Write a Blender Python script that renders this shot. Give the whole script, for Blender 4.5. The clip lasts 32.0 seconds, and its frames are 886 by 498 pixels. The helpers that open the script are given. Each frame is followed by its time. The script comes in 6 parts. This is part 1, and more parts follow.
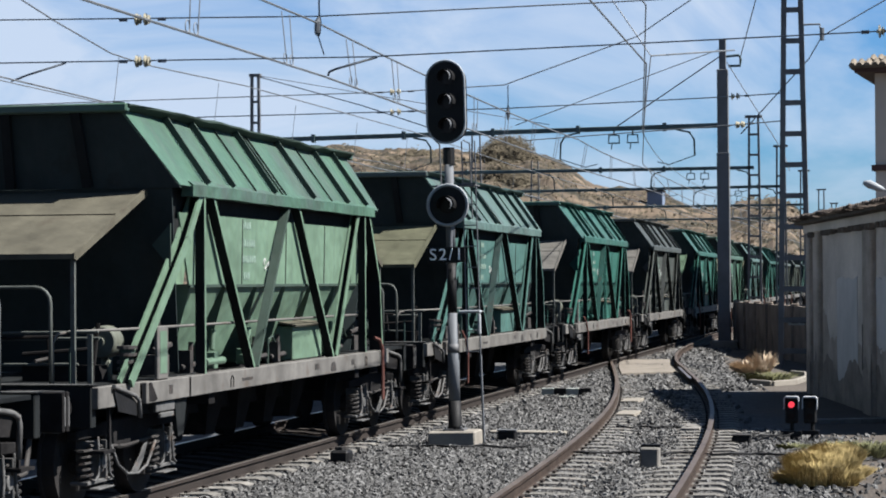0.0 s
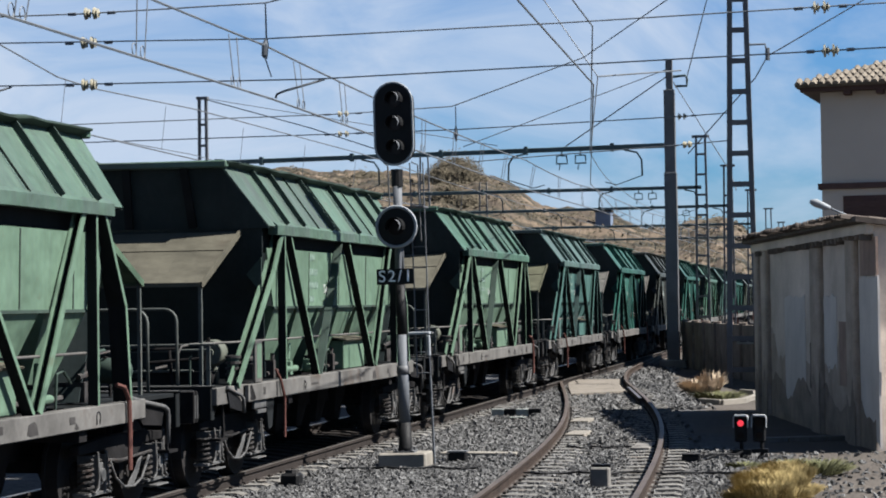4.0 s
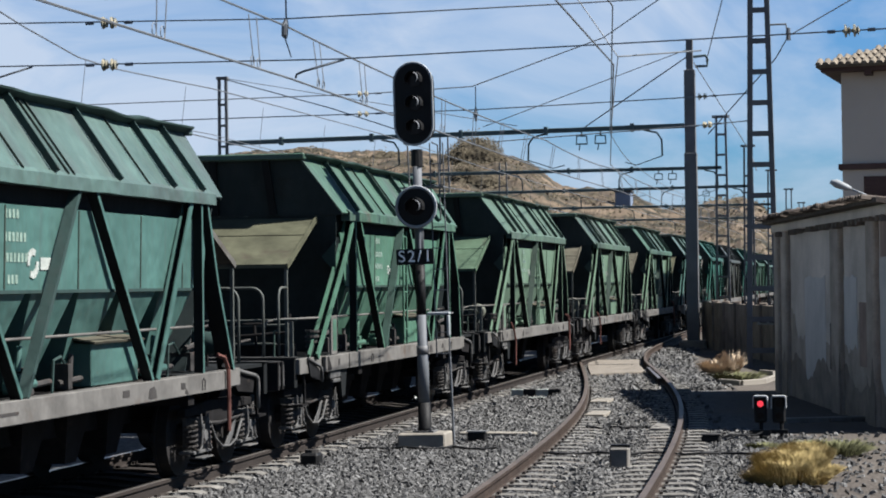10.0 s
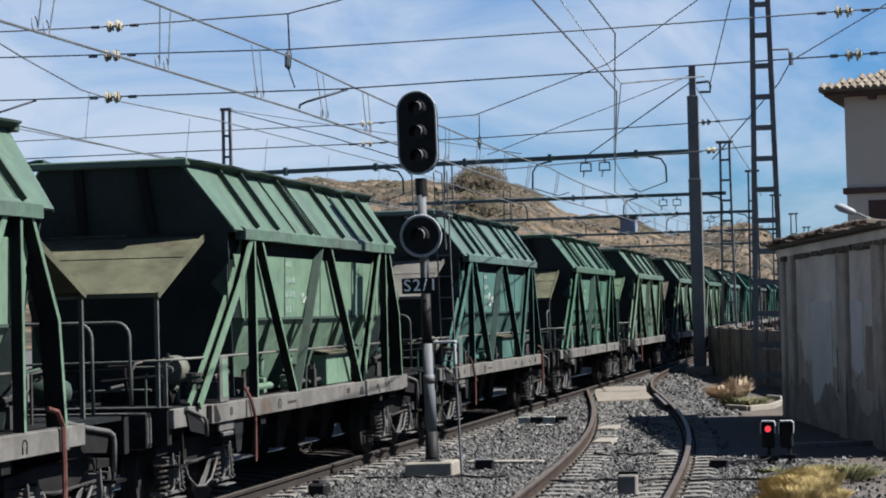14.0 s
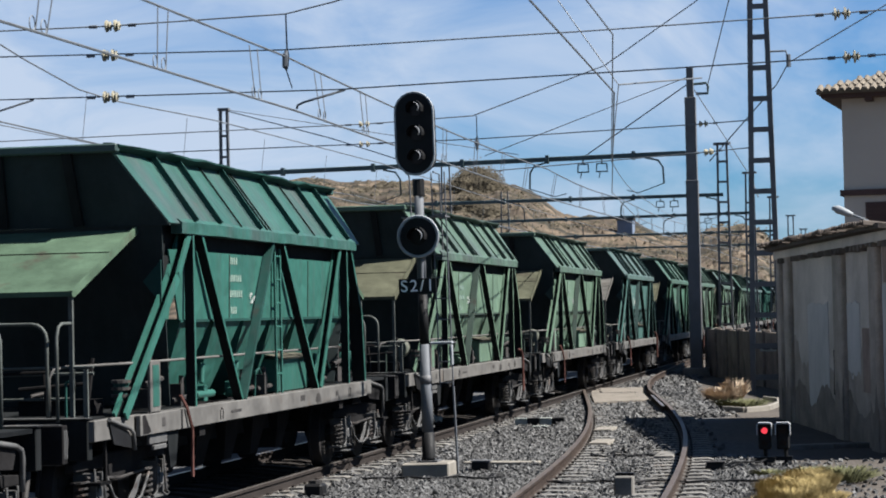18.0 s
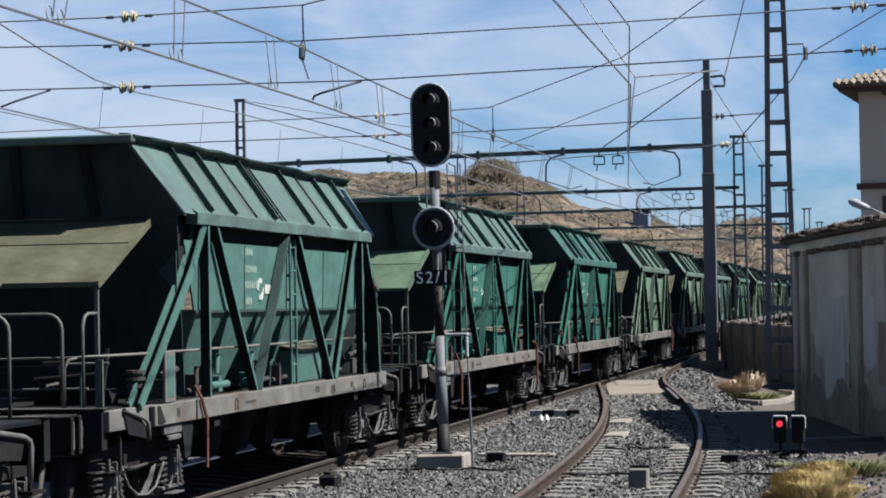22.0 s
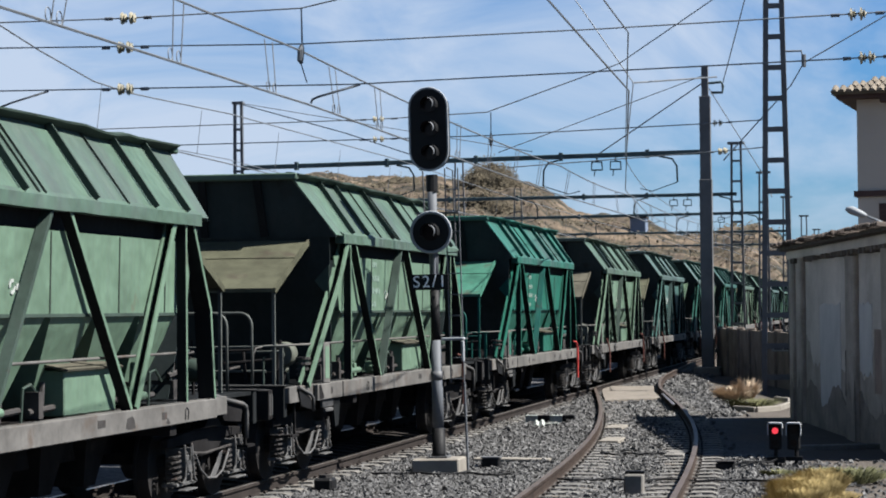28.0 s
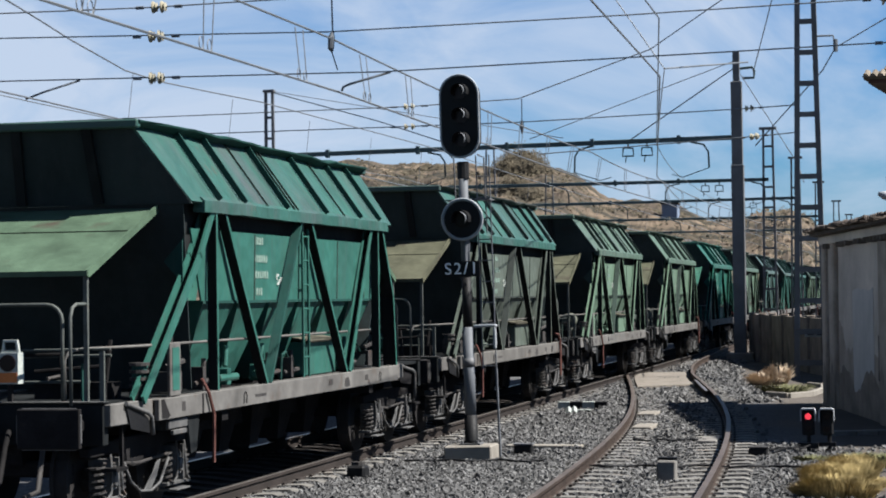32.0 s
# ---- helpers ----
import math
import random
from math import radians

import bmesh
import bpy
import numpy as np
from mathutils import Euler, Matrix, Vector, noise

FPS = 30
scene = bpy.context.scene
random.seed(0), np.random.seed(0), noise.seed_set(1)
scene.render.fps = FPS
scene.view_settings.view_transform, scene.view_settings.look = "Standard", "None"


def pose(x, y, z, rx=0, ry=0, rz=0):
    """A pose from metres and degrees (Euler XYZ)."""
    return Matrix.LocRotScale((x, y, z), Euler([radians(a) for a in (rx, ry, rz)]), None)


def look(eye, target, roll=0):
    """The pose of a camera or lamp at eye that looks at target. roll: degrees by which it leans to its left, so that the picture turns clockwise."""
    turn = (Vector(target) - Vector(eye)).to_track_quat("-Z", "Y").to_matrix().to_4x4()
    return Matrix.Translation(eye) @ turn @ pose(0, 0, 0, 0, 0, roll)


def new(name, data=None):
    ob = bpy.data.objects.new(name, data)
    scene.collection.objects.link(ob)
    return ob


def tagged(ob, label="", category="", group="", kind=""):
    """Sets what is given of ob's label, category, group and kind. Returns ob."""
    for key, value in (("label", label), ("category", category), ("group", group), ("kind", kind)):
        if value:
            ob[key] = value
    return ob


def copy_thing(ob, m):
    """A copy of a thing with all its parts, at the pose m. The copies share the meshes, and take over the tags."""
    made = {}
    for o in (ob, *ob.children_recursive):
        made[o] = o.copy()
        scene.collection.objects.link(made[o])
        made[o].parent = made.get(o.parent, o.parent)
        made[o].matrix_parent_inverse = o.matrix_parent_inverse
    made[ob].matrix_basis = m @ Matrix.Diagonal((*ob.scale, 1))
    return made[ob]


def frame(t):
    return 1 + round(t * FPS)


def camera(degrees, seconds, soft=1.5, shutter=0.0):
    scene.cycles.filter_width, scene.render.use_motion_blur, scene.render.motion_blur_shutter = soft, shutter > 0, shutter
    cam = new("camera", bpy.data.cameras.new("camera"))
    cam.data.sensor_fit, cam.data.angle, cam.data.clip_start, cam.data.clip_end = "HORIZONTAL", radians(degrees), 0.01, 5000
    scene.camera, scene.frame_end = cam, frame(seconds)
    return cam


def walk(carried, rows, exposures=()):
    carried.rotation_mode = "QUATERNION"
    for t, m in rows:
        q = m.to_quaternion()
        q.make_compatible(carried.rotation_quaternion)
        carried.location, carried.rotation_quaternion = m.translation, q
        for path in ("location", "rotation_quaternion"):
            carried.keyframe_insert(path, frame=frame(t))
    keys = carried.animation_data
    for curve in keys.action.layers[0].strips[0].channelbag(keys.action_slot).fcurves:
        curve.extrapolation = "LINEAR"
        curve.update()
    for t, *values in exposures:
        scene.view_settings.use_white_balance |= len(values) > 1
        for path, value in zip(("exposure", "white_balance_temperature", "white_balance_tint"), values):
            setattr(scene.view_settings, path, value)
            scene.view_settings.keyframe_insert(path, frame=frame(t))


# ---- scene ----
EYE = Vector((0.0, 0.0, 2.29))
# seconds, heading to the left of +y, tilt up, lean (degrees): a camera held by hand on one spot
PATH = [
    (0, 12.111, 0.893, -0.375), (0.5, 11.931, 1.147, -0.555), (1, 11.736, 1.308, -0.666), (1.5, 11.512, 1.381, -0.649),
    (2, 11.244, 1.378, -0.640), (2.5, 10.927, 1.342, -0.594), (3, 10.714, 1.344, -0.717), (3.5, 10.679, 1.381, -0.803),
    (5.5, 11.028, 1.727, -0.932), (6, 11.103, 1.777, -0.966), (6.5, 11.170, 1.796, -0.904), (7, 11.240, 1.797, -0.833),
    (7.5, 11.325, 1.797, -0.875), (8, 11.388, 1.756, -0.808), (8.5, 11.410, 1.707, -0.691), (9, 11.469, 1.659, -0.600),
    (9.5, 11.349, 1.370, -0.612), (10, 11.274, 0.932, -0.770), (10.5, 11.261, 1.565, -0.825), (11, 11.091, 1.962, -0.712),
    (11.5, 10.956, 1.613, -0.848), (12, 10.855, 1.194, -1.091), (12.5, 10.865, 0.937, -1.330), (13, 10.877, 1.069, -1.256),
    (13.5, 11.089, 1.517, -1.498), (14, 11.399, 1.697, -1.414), (14.5, 11.642, 1.474, -1.299), (16.5, 11.249, 1.457, -1.293),
    (17, 11.178, 1.552, -1.230), (17.5, 11.218, 1.648, -1.321), (18, 11.321, 1.716, -1.249), (18.5, 11.466, 1.739, -0.964),
    (19, 11.603, 1.740, -0.980), (19.5, 11.720, 1.674, -0.869), (20, 11.850, 1.622, -1.057), (20.5, 11.954, 1.566, -0.955),
    (21, 12.037, 1.536, -1.073), (21.5, 11.906, 1.499, -1.000), (22, 11.742, 1.503, -0.999), (22.5, 11.619, 1.509, -0.959),
    (23, 11.514, 1.497, -0.939), (23.5, 11.448, 1.450, -1.177), (24, 11.371, 1.411, -1.183), (24.5, 11.341, 1.404, -1.097),
    (25, 11.344, 1.449, -0.966), (25.5, 11.436, 1.571, -1.087), (27.5, 11.566, 1.658, -0.434), (28, 11.660, 1.614, -0.544),
    (28.5, 11.750, 1.600, -0.794), (29, 11.846, 1.607, -0.862), (29.5, 11.969, 1.562, -0.687), (30, 12.046, 1.489, -0.711),
    (30.5, 12.179, 1.434, -0.699), (31, 12.295, 1.331, -0.528), (31.5, 12.422, 1.282, -0.743), (32, 12.504, 1.279, -0.798)
]


def aim(yaw, tilt, lean):
    a, b = radians(yaw), radians(tilt)
    return look(EYE, EYE + Vector((-math.sin(a) * math.cos(b), math.cos(a) * math.cos(b), math.sin(b))), lean)


cam = camera(23.31, 32.0, soft=1.9)
walk(cam, [(t, aim(yaw, tilt, lean)) for t, yaw, tilt, lean in PATH],
     exposures=[(0, 1.72), (1, 1.71), (3, 1.62), (21, 1.62), (23.5, 1.67), (25, 1.69), (27.5, 1.64), (32, 1.62)])

# ---- light ----
SUN_ELEVATION, SUN_EAST = radians(50), radians(89)  # SUN_EAST: from +y towards +x
to_sun = Vector((math.sin(SUN_EAST) * math.cos(SUN_ELEVATION), math.cos(SUN_EAST) * math.cos(SUN_ELEVATION), math.sin(SUN_ELEVATION)))
sun = new("sun", bpy.data.lights.new("sun", "SUN"))
sun.data.energy, sun.data.angle, sun.data.color = 5.0, radians(0.55), (1.0, 0.975, 0.93)
sun.matrix_world = look(to_sun * 100, (0, 0, 0))
scene.view_settings.exposure = 1.62

world = bpy.data.worlds.new("sky")
scene.world = world
world.use_nodes = True
wn, wl = world.node_tree.nodes, world.node_tree.links
wn.clear()
sky = wn.new("ShaderNodeTexSky")
sky.sky_type, sky.sun_disc = "NISHITA", False
sky.sun_elevation, sky.sun_rotation = SUN_ELEVATION, SUN_EAST
sky.air_density, sky.dust_density, sky.ozone_density = 1.0, 0.6, 1.5
coord = wn.new("ShaderNodeTexCoord")
stretch = wn.new("ShaderNodeMapping")
stretch.inputs["Scale"].default_value = (2.6, 2.6, 5.5)
stretch.inputs["Rotation"].default_value = (0.0, radians(14), 0.0)
stretch.inputs["Location"].default_value = (0.6, 1.2, 0.3)
cloud = wn.new("ShaderNodeTexNoise")
cloud.inputs["Scale"].default_value, cloud.inputs["Detail"].default_value = 3.0, 9
cloud.inputs["Roughness"].default_value, cloud.inputs["Distortion"].default_value = 0.56, 0.6
cover = wn.new("ShaderNodeValToRGB")
cover.color_ramp.elements[0].position, cover.color_ramp.elements[1].position = 0.38, 0.70
cover.color_ramp.elements[0].color, cover.color_ramp.elements[1].color = (0.05, 0.05, 0.05, 1), (0.92, 0.92, 0.92, 1)
veil = wn.new("ShaderNodeMix")
veil.data_type = "RGBA"
veil.inputs["B"].default_value = (6.6, 7.8, 9.7, 1)
tint = wn.new("ShaderNodeMix")
tint.data_type, tint.blend_type = "RGBA", "MULTIPLY"
tint.inputs["Factor"].default_value = 1.0
hue = wn.new("ShaderNodeMix")
hue.data_type = "RGBA"
hue.inputs["A"].default_value, hue.inputs["B"].default_value = (0.60, 0.86, 1.10, 1), (0.385, 0.82, 1.37, 1)
back, out = wn.new("ShaderNodeBackground"), wn.new("ShaderNodeOutputWorld")
back.inputs["Strength"].default_value = 0.0285
wl.new(coord.outputs["Generated"], stretch.inputs["Vector"])
wl.new(stretch.outputs["Vector"], cloud.inputs["Vector"])
# the cloud thins out towards the sun's side
side = wn.new("ShaderNodeSeparateXYZ")
thinner = wn.new("ShaderNodeMath")
thinner.operation = "MULTIPLY_ADD"
thinner.inputs[1].default_value = -0.30
wl.new(coord.outputs["Generated"], side.inputs[0])
wl.new(side.outputs["X"], thinner.inputs[0])
wl.new(cloud.outputs["Fac"], thinner.inputs[2])
wl.new(thinner.outputs[0], cover.inputs["Fac"])
# clouds lie low in the sky; overhead it is clear
height = wn.new("ShaderNodeSeparateXYZ")
low = wn.new("ShaderNodeMapRange")
low.interpolation_type = "SMOOTHSTEP"
low.inputs["From Min"].default_value, low.inputs["From Max"].default_value = 0.13, 0.34
low.inputs["To Min"].default_value, low.inputs["To Max"].default_value = 1.0, 0.20
thin = wn.new("ShaderNodeMath")
thin.operation = "MULTIPLY"
wl.new(coord.outputs["Generated"], height.inputs[0])
wl.new(height.outputs["Z"], low.inputs["Value"])
wl.new(cover.outputs["Color"], thin.inputs[0])
wl.new(low.outputs["Result"], thin.inputs[1])
wl.new(low.outputs["Result"], hue.inputs["Factor"])
wl.new(hue.outputs["Result"], tint.inputs["B"])
wl.new(thin.outputs[0], veil.inputs["Factor"])
wl.new(sky.outputs["Color"], tint.inputs["A"])
wl.new(tint.outputs["Result"], veil.inputs["A"])
wl.new(veil.outputs["Result"], back.inputs["Color"])
wl.new(back.outputs["Background"], out.inputs["Surface"])


# ---- materials ----
DULL = 0.60


def surface(name, base, rough=0.7, metal=0.0, vary=0.25, size=1.5, grain=40.0, bump=0.2, spots=None, spot_amount=0.5, spot_size=2.0, spot_soft=0.14,
            streak=0.0, second=None, per_object=0.0, shine=0.15, wave=0.0, smear=None):
    """A procedural material: patches at size metres, fine grain, stains of the colour spots and upright streaks."""
    m = bpy.data.materials.new(name)
    m.use_nodes = True
    n, l = m.node_tree.nodes, m.node_tree.links
    b = n["Principled BSDF"]
    b.inputs["Specular IOR Level"].default_value = shine
    b.inputs["Metallic"].default_value = metal
    tc, info = n.new("ShaderNodeTexCoord"), n.new("ShaderNodeObjectInfo")
    move = n.new("ShaderNodeVectorMath")
    move.operation = "MULTIPLY_ADD"
    move.inputs[1].default_value = (23.0, 17.0, 11.0)
    l.new(info.outputs["Random"], move.inputs[0])
    l.new(tc.outputs["Object"], move.inputs[2])

    def noise_at(scale, detail=4, squash=None):
        t = n.new("ShaderNodeTexNoise")
        t.inputs["Scale"].default_value, t.inputs["Detail"].default_value = scale, detail
        t.inputs["Roughness"].default_value = 0.6
        if squash:
            mp = n.new("ShaderNodeMapping")
            mp.inputs["Scale"].default_value = squash
            l.new(move.outputs[0], mp.inputs["Vector"])
            l.new(mp.outputs[0], t.inputs["Vector"])
        else:
            l.new(move.outputs[0], t.inputs["Vector"])
        return t.outputs["Fac"]

    def ramp(fac, a, c, pa=0.3, pc=0.7):
        r = n.new("ShaderNodeValToRGB")
        r.color_ramp.elements[0].position, r.color_ramp.elements[1].position = pa, pc
        r.color_ramp.elements[0].color, r.color_ramp.elements[1].color = (*a, 1), (*c, 1)
        l.new(fac, r.inputs["Fac"])
        return r.outputs["Color"]

    def mix(fac, a, c, mode="MIX"):
        x = n.new("ShaderNodeMix")
        x.data_type, x.blend_type = "RGBA", mode
        for value, slot in ((fac, "Factor"), (a, "A"), (c, "B")):
            if isinstance(value, (int, float)):
                x.inputs[slot].default_value = value
            elif isinstance(value, tuple):
                x.inputs[slot].default_value = (*value, 1)
            else:
                l.new(value, x.inputs[slot])
        return x.outputs["Result"]

    # base colours are scaled down; with the raised exposure this deepens the shade
    base, second = tuple(c * DULL for c in base), tuple(c * DULL for c in second or base)
    spots = spots and tuple(c * DULL for c in spots)
    low = tuple(c * (1 - vary) for c in base)
    high = tuple(min(1.0, c * (1 + vary)) for c in second)
    colour = ramp(noise_at(1 / size, 5), low, high)
    fine = noise_at(grain, 3)
    colour = mix(1.0, colour, ramp(fine, (1 - vary * 0.6,) * 3, (1.0,) * 3), "MULTIPLY")
    if per_object:
        colour = mix(1.0, colour, ramp(info.outputs["Random"], (1 - per_object,) * 3, (1.0,) * 3, 0.0, 1.0), "MULTIPLY")
    if spots:
        edge = 0.72 - 0.3 * spot_amount
        mask = ramp(noise_at(spot_size, 6), (0, 0, 0), (1, 1, 1), edge, edge + spot_soft)
        colour = mix(mask, colour, spots)
    if smear:
        # broad sooty smears that run down the slope
        mask = ramp(noise_at(1.0, 3, (0.40, 1.4, 0.40)), (0, 0, 0), (0.9,) * 3, 0.46, 0.80)
        colour = mix(mask, colour, tuple(c * DULL for c in smear))
    if streak:
        mask = ramp(noise_at(1.0, 4, (9.0, 9.0, 0.7)), (0, 0, 0), (streak,) * 3, 0.48, 0.75)
        colour = mix(mask, colour, tuple(c * 0.45 + 0.02 for c in base))
    l.new(colour, b.inputs["Base Color"])
    r = n.new("ShaderNodeMapRange")
    r.inputs["To Min"].default_value, r.inputs["To Max"].default_value = max(0.05, rough - 0.12), min(1.0, rough + 0.12)
    l.new(fine, r.inputs["Value"])
    l.new(r.outputs["Result"], b.inputs["Roughness"])
    if bump:
        bp = n.new("ShaderNodeBump")
        bp.inputs["Strength"].default_value, bp.inputs["Distance"].default_value = bump, 0.02
        l.new(fine, bp.inputs["Height"])
        if wave:
            dents = n.new("ShaderNodeBump")
            dents.inputs["Strength"].default_value, dents.inputs["Distance"].default_value = wave, 0.12
            l.new(noise_at(1.7, 2), dents.inputs["Height"])
            l.new(dents.outputs["Normal"], bp.inputs["Normal"])
        l.new(bp.outputs["Normal"], b.inputs["Normal"])
    return m


def paint(name, base):
    return surface(name, base, rough=0.55, vary=0.22, size=1.1, grain=14, bump=0.08, spots=(0.10, 0.07, 0.045), spot_amount=0.18, spot_size=2.6, streak=0.5, shine=0.2, wave=0.5)


PAINTS = {
    "pale": paint("pale_green_paint", (0.131, 0.208, 0.146)),
    "mid": paint("mid_green_paint", (0.072, 0.163, 0.114)),
    "teal": paint("teal_paint", (0.030, 0.124, 0.098)),
    "aqua": paint("light_teal_paint", (0.064, 0.142, 0.126)),
    "grey": paint("weathered_grey_green_paint", (0.090, 0.111, 0.092)),
    "dark": paint("sooty_green_paint", (0.061, 0.070, 0.063)),
    "emerald": paint("emerald_paint", (0.015, 0.122, 0.086)),
}
ROOF = {k: surface(k + "_sloping_panel_paint", c, rough=0.5, vary=0.22, size=0.9, grain=10, bump=0.08, spots=(0.105, 0.075, 0.055), spot_amount=0.20, spot_soft=0.10,
                   spot_size=1.3, streak=0.45, shine=0.22, wave=0.7, smear=(0.075, 0.082, 0.084)) for k, c in
        (("pale", (0.091, 0.149, 0.110)), ("mid", (0.068, 0.136, 0.096)), ("teal", (0.034, 0.113, 0.092)), ("aqua", (0.088, 0.146, 0.131)),
         ("grey", (0.085, 0.105, 0.092)), ("dark", (0.064, 0.075, 0.071)), ("emerald", (0.025, 0.133, 0.100)))}
# darker copy of each paint: grime, plus painted-in shade of legs and ribs
GRIMY_SHADED = {k: surface("grimy_" + k + "_shaded_leg_paint", c, rough=0.7, vary=0.25, size=0.5, grain=20, bump=0.1, spots=(0.05, 0.04, 0.033), spot_amount=0.35, spot_size=3, streak=0.5, shine=0.1) for k, c in
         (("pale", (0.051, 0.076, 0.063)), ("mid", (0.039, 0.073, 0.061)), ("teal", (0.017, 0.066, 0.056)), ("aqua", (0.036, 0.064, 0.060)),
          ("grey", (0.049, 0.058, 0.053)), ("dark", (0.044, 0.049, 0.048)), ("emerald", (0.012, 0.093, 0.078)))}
DUST = {
    "olive": surface("dusty_olive_paint", (0.092, 0.093, 0.060), rough=0.8, vary=0.3, size=0.5, spots=(0.060, 0.048, 0.036), spot_amount=0.42, spot_size=1.6, wave=0.6),
    "brown": surface("dusty_brown_paint", (0.098, 0.091, 0.068), rough=0.85, vary=0.3, size=0.5, spots=(0.060, 0.048, 0.036), spot_amount=0.42, spot_size=1.6, wave=0.6),
    "green": surface("dusty_green_paint", (0.080, 0.130, 0.084), rough=0.75, vary=0.3, size=0.5, spots=(0.060, 0.048, 0.036), spot_amount=0.42, spot_size=1.6, wave=0.6),
    "emerald": surface("dusty_emerald_paint", (0.05, 0.17, 0.12), rough=0.7, vary=0.3, size=0.5, spots=(0.060, 0.048, 0.036), spot_amount=0.42, spot_size=1.6, wave=0.6),
    "grey": surface("dusty_grey_paint", (0.125, 0.119, 0.108), rough=0.85, vary=0.3, size=0.5, spots=(0.060, 0.048, 0.036), spot_amount=0.42, spot_size=1.6, wave=0.6),
}
SILL = surface("grimy_white_paint", (0.152, 0.145, 0.136), rough=0.75, vary=0.35, size=0.5, grain=18, bump=0.1, spots=(0.090, 0.064, 0.048), spot_amount=0.48, spot_size=1.6, streak=0.2)
NEARBLACK = surface("near_black_underframe", (0.020, 0.019, 0.0195), rough=0.85, vary=0.45, size=0.4, grain=25, spots=(0.040, 0.033, 0.029), spot_amount=0.36, spot_size=4, shine=0.05)
# the shade on the wagon ends is painted into this colour
ENDWALL = surface("shade_darkened_end_paint", (0.030, 0.042, 0.043), rough=0.8, vary=0.3, size=0.8, grain=16, bump=0.1, spots=(0.022, 0.020, 0.018), spot_amount=0.3, spot_size=1.5, streak=0.4, shine=0.1)
# near-black that puts shade into webs, end ribs and the eave recess
SHADEDARK = surface("shade_blackened_paint", (0.012, 0.014, 0.015), rough=0.8, vary=0.3, size=0.8, grain=16, bump=0.1, spots=(0.020, 0.017, 0.015), spot_amount=0.3, spot_size=1.5, streak=0.3, shine=0.1)
IRON = surface("dusty_iron", (0.056, 0.052, 0.050), rough=0.7, vary=0.35, size=0.3, grain=30, spots=(0.08, 0.05, 0.04), spot_amount=0.4, spot_size=6)
WHEEL = surface("wheel_steel", (0.026, 0.024, 0.024), rough=0.8, vary=0.3, size=0.3, grain=30)
DUSTIRON = surface("pale_dusty_iron", (0.115, 0.114, 0.113), rough=0.75, vary=0.4, size=0.2, grain=30, spots=(0.10, 0.07, 0.055), spot_amount=0.45, spot_size=5)
DRUM = surface("chipped_cream_paint", (0.13, 0.14, 0.115), rough=0.7, vary=0.25, size=0.2, spots=(0.12, 0.08, 0.06), spot_amount=0.4, spot_size=5)
PIPE = surface("worn_grey_tube", (0.098, 0.108, 0.100), rough=0.6, vary=0.3, size=0.2, spots=(0.09, 0.07, 0.055), spot_amount=0.35, spot_size=5)
ORANGE = surface("dull_orange_paint", (0.62, 0.20, 0.06), rough=0.6, vary=0.15, size=0.1)
SEAM = surface("sooty_panel_joint", (0.045, 0.060, 0.050), rough=0.8, vary=0.3, size=0.3)
REDHOSE = surface("bright_red_hose", (0.55, 0.07, 0.06), rough=0.6, vary=0.2, size=0.2)
HOSE = surface("faded_rubber_hose", (0.13, 0.055, 0.045), rough=0.8, vary=0.3, size=0.3)
LETTER = surface("white_stencil_paint", (0.42, 0.45, 0.42), rough=0.7, vary=0.2, size=0.1)
FADED = surface("faded_stencil_paint", (0.23, 0.32, 0.27), rough=0.7, vary=0.35, size=0.05, grain=60)
SIGN = surface("white_sign_paint", (1.2, 1.22, 1.22), rough=0.6, vary=0.1, size=0.1)
RUSTHEAD = surface("brown_unused_rail_head", (0.115, 0.092, 0.078), rough=0.5, vary=0.25, size=0.4, grain=40)
RUST = surface("rusty_rail", (0.034, 0.027, 0.024), rough=0.85, vary=0.3, size=0.5, grain=60, bump=0.3)
RUSTWEB = surface("red_brown_rail_web", (0.050, 0.035, 0.028), rough=0.85, vary=0.35, size=0.4, grain=60, bump=0.3, spots=(0.035, 0.027, 0.023), spot_amount=0.4, spot_size=5)
RAILTOP = surface("worn_rail_steel", (0.24, 0.215, 0.20), rough=0.33, metal=0.55, vary=0.2, size=0.6, grain=30, bump=0.05)
SLEEPER = surface("weathered_concrete_sleeper", (0.225, 0.212, 0.195), rough=0.9, vary=0.25, size=0.3, grain=40, spots=(0.17, 0.13, 0.10), spot_amount=0.45, spot_size=3, per_object=0.3)
SLEEPERDARK = surface("near_black_sleeper", (0.032, 0.027, 0.024), rough=0.8, vary=0.3, size=0.3)
CONCRETE = surface("pale_concrete", (0.28, 0.255, 0.22), rough=0.9, vary=0.2, size=0.5, grain=40, spots=(0.25, 0.22, 0.19), spot_amount=0.4, spot_size=3)
PLASTER = surface("stained_grey_plaster", (0.93, 0.80, 0.685), rough=0.92, vary=0.24, size=1.8, grain=22, bump=0.2, spots=(0.46, 0.375, 0.315), spot_amount=0.72, spot_size=0.5, spot_soft=0.32, streak=0.06)
STAINED = surface("dark_stained_concrete", (0.26, 0.215, 0.18), rough=0.93, vary=0.35, size=0.7, grain=20, bump=0.2, spots=(0.11, 0.095, 0.082), spot_amount=0.6, spot_size=0.9, streak=0.7)
DECK = surface("sandy_worn_deck", (0.235, 0.207, 0.175), rough=0.95, vary=0.25, size=0.5, grain=30, bump=0.2, spots=(0.17, 0.145, 0.12), spot_amount=0.4, spot_size=1.5)
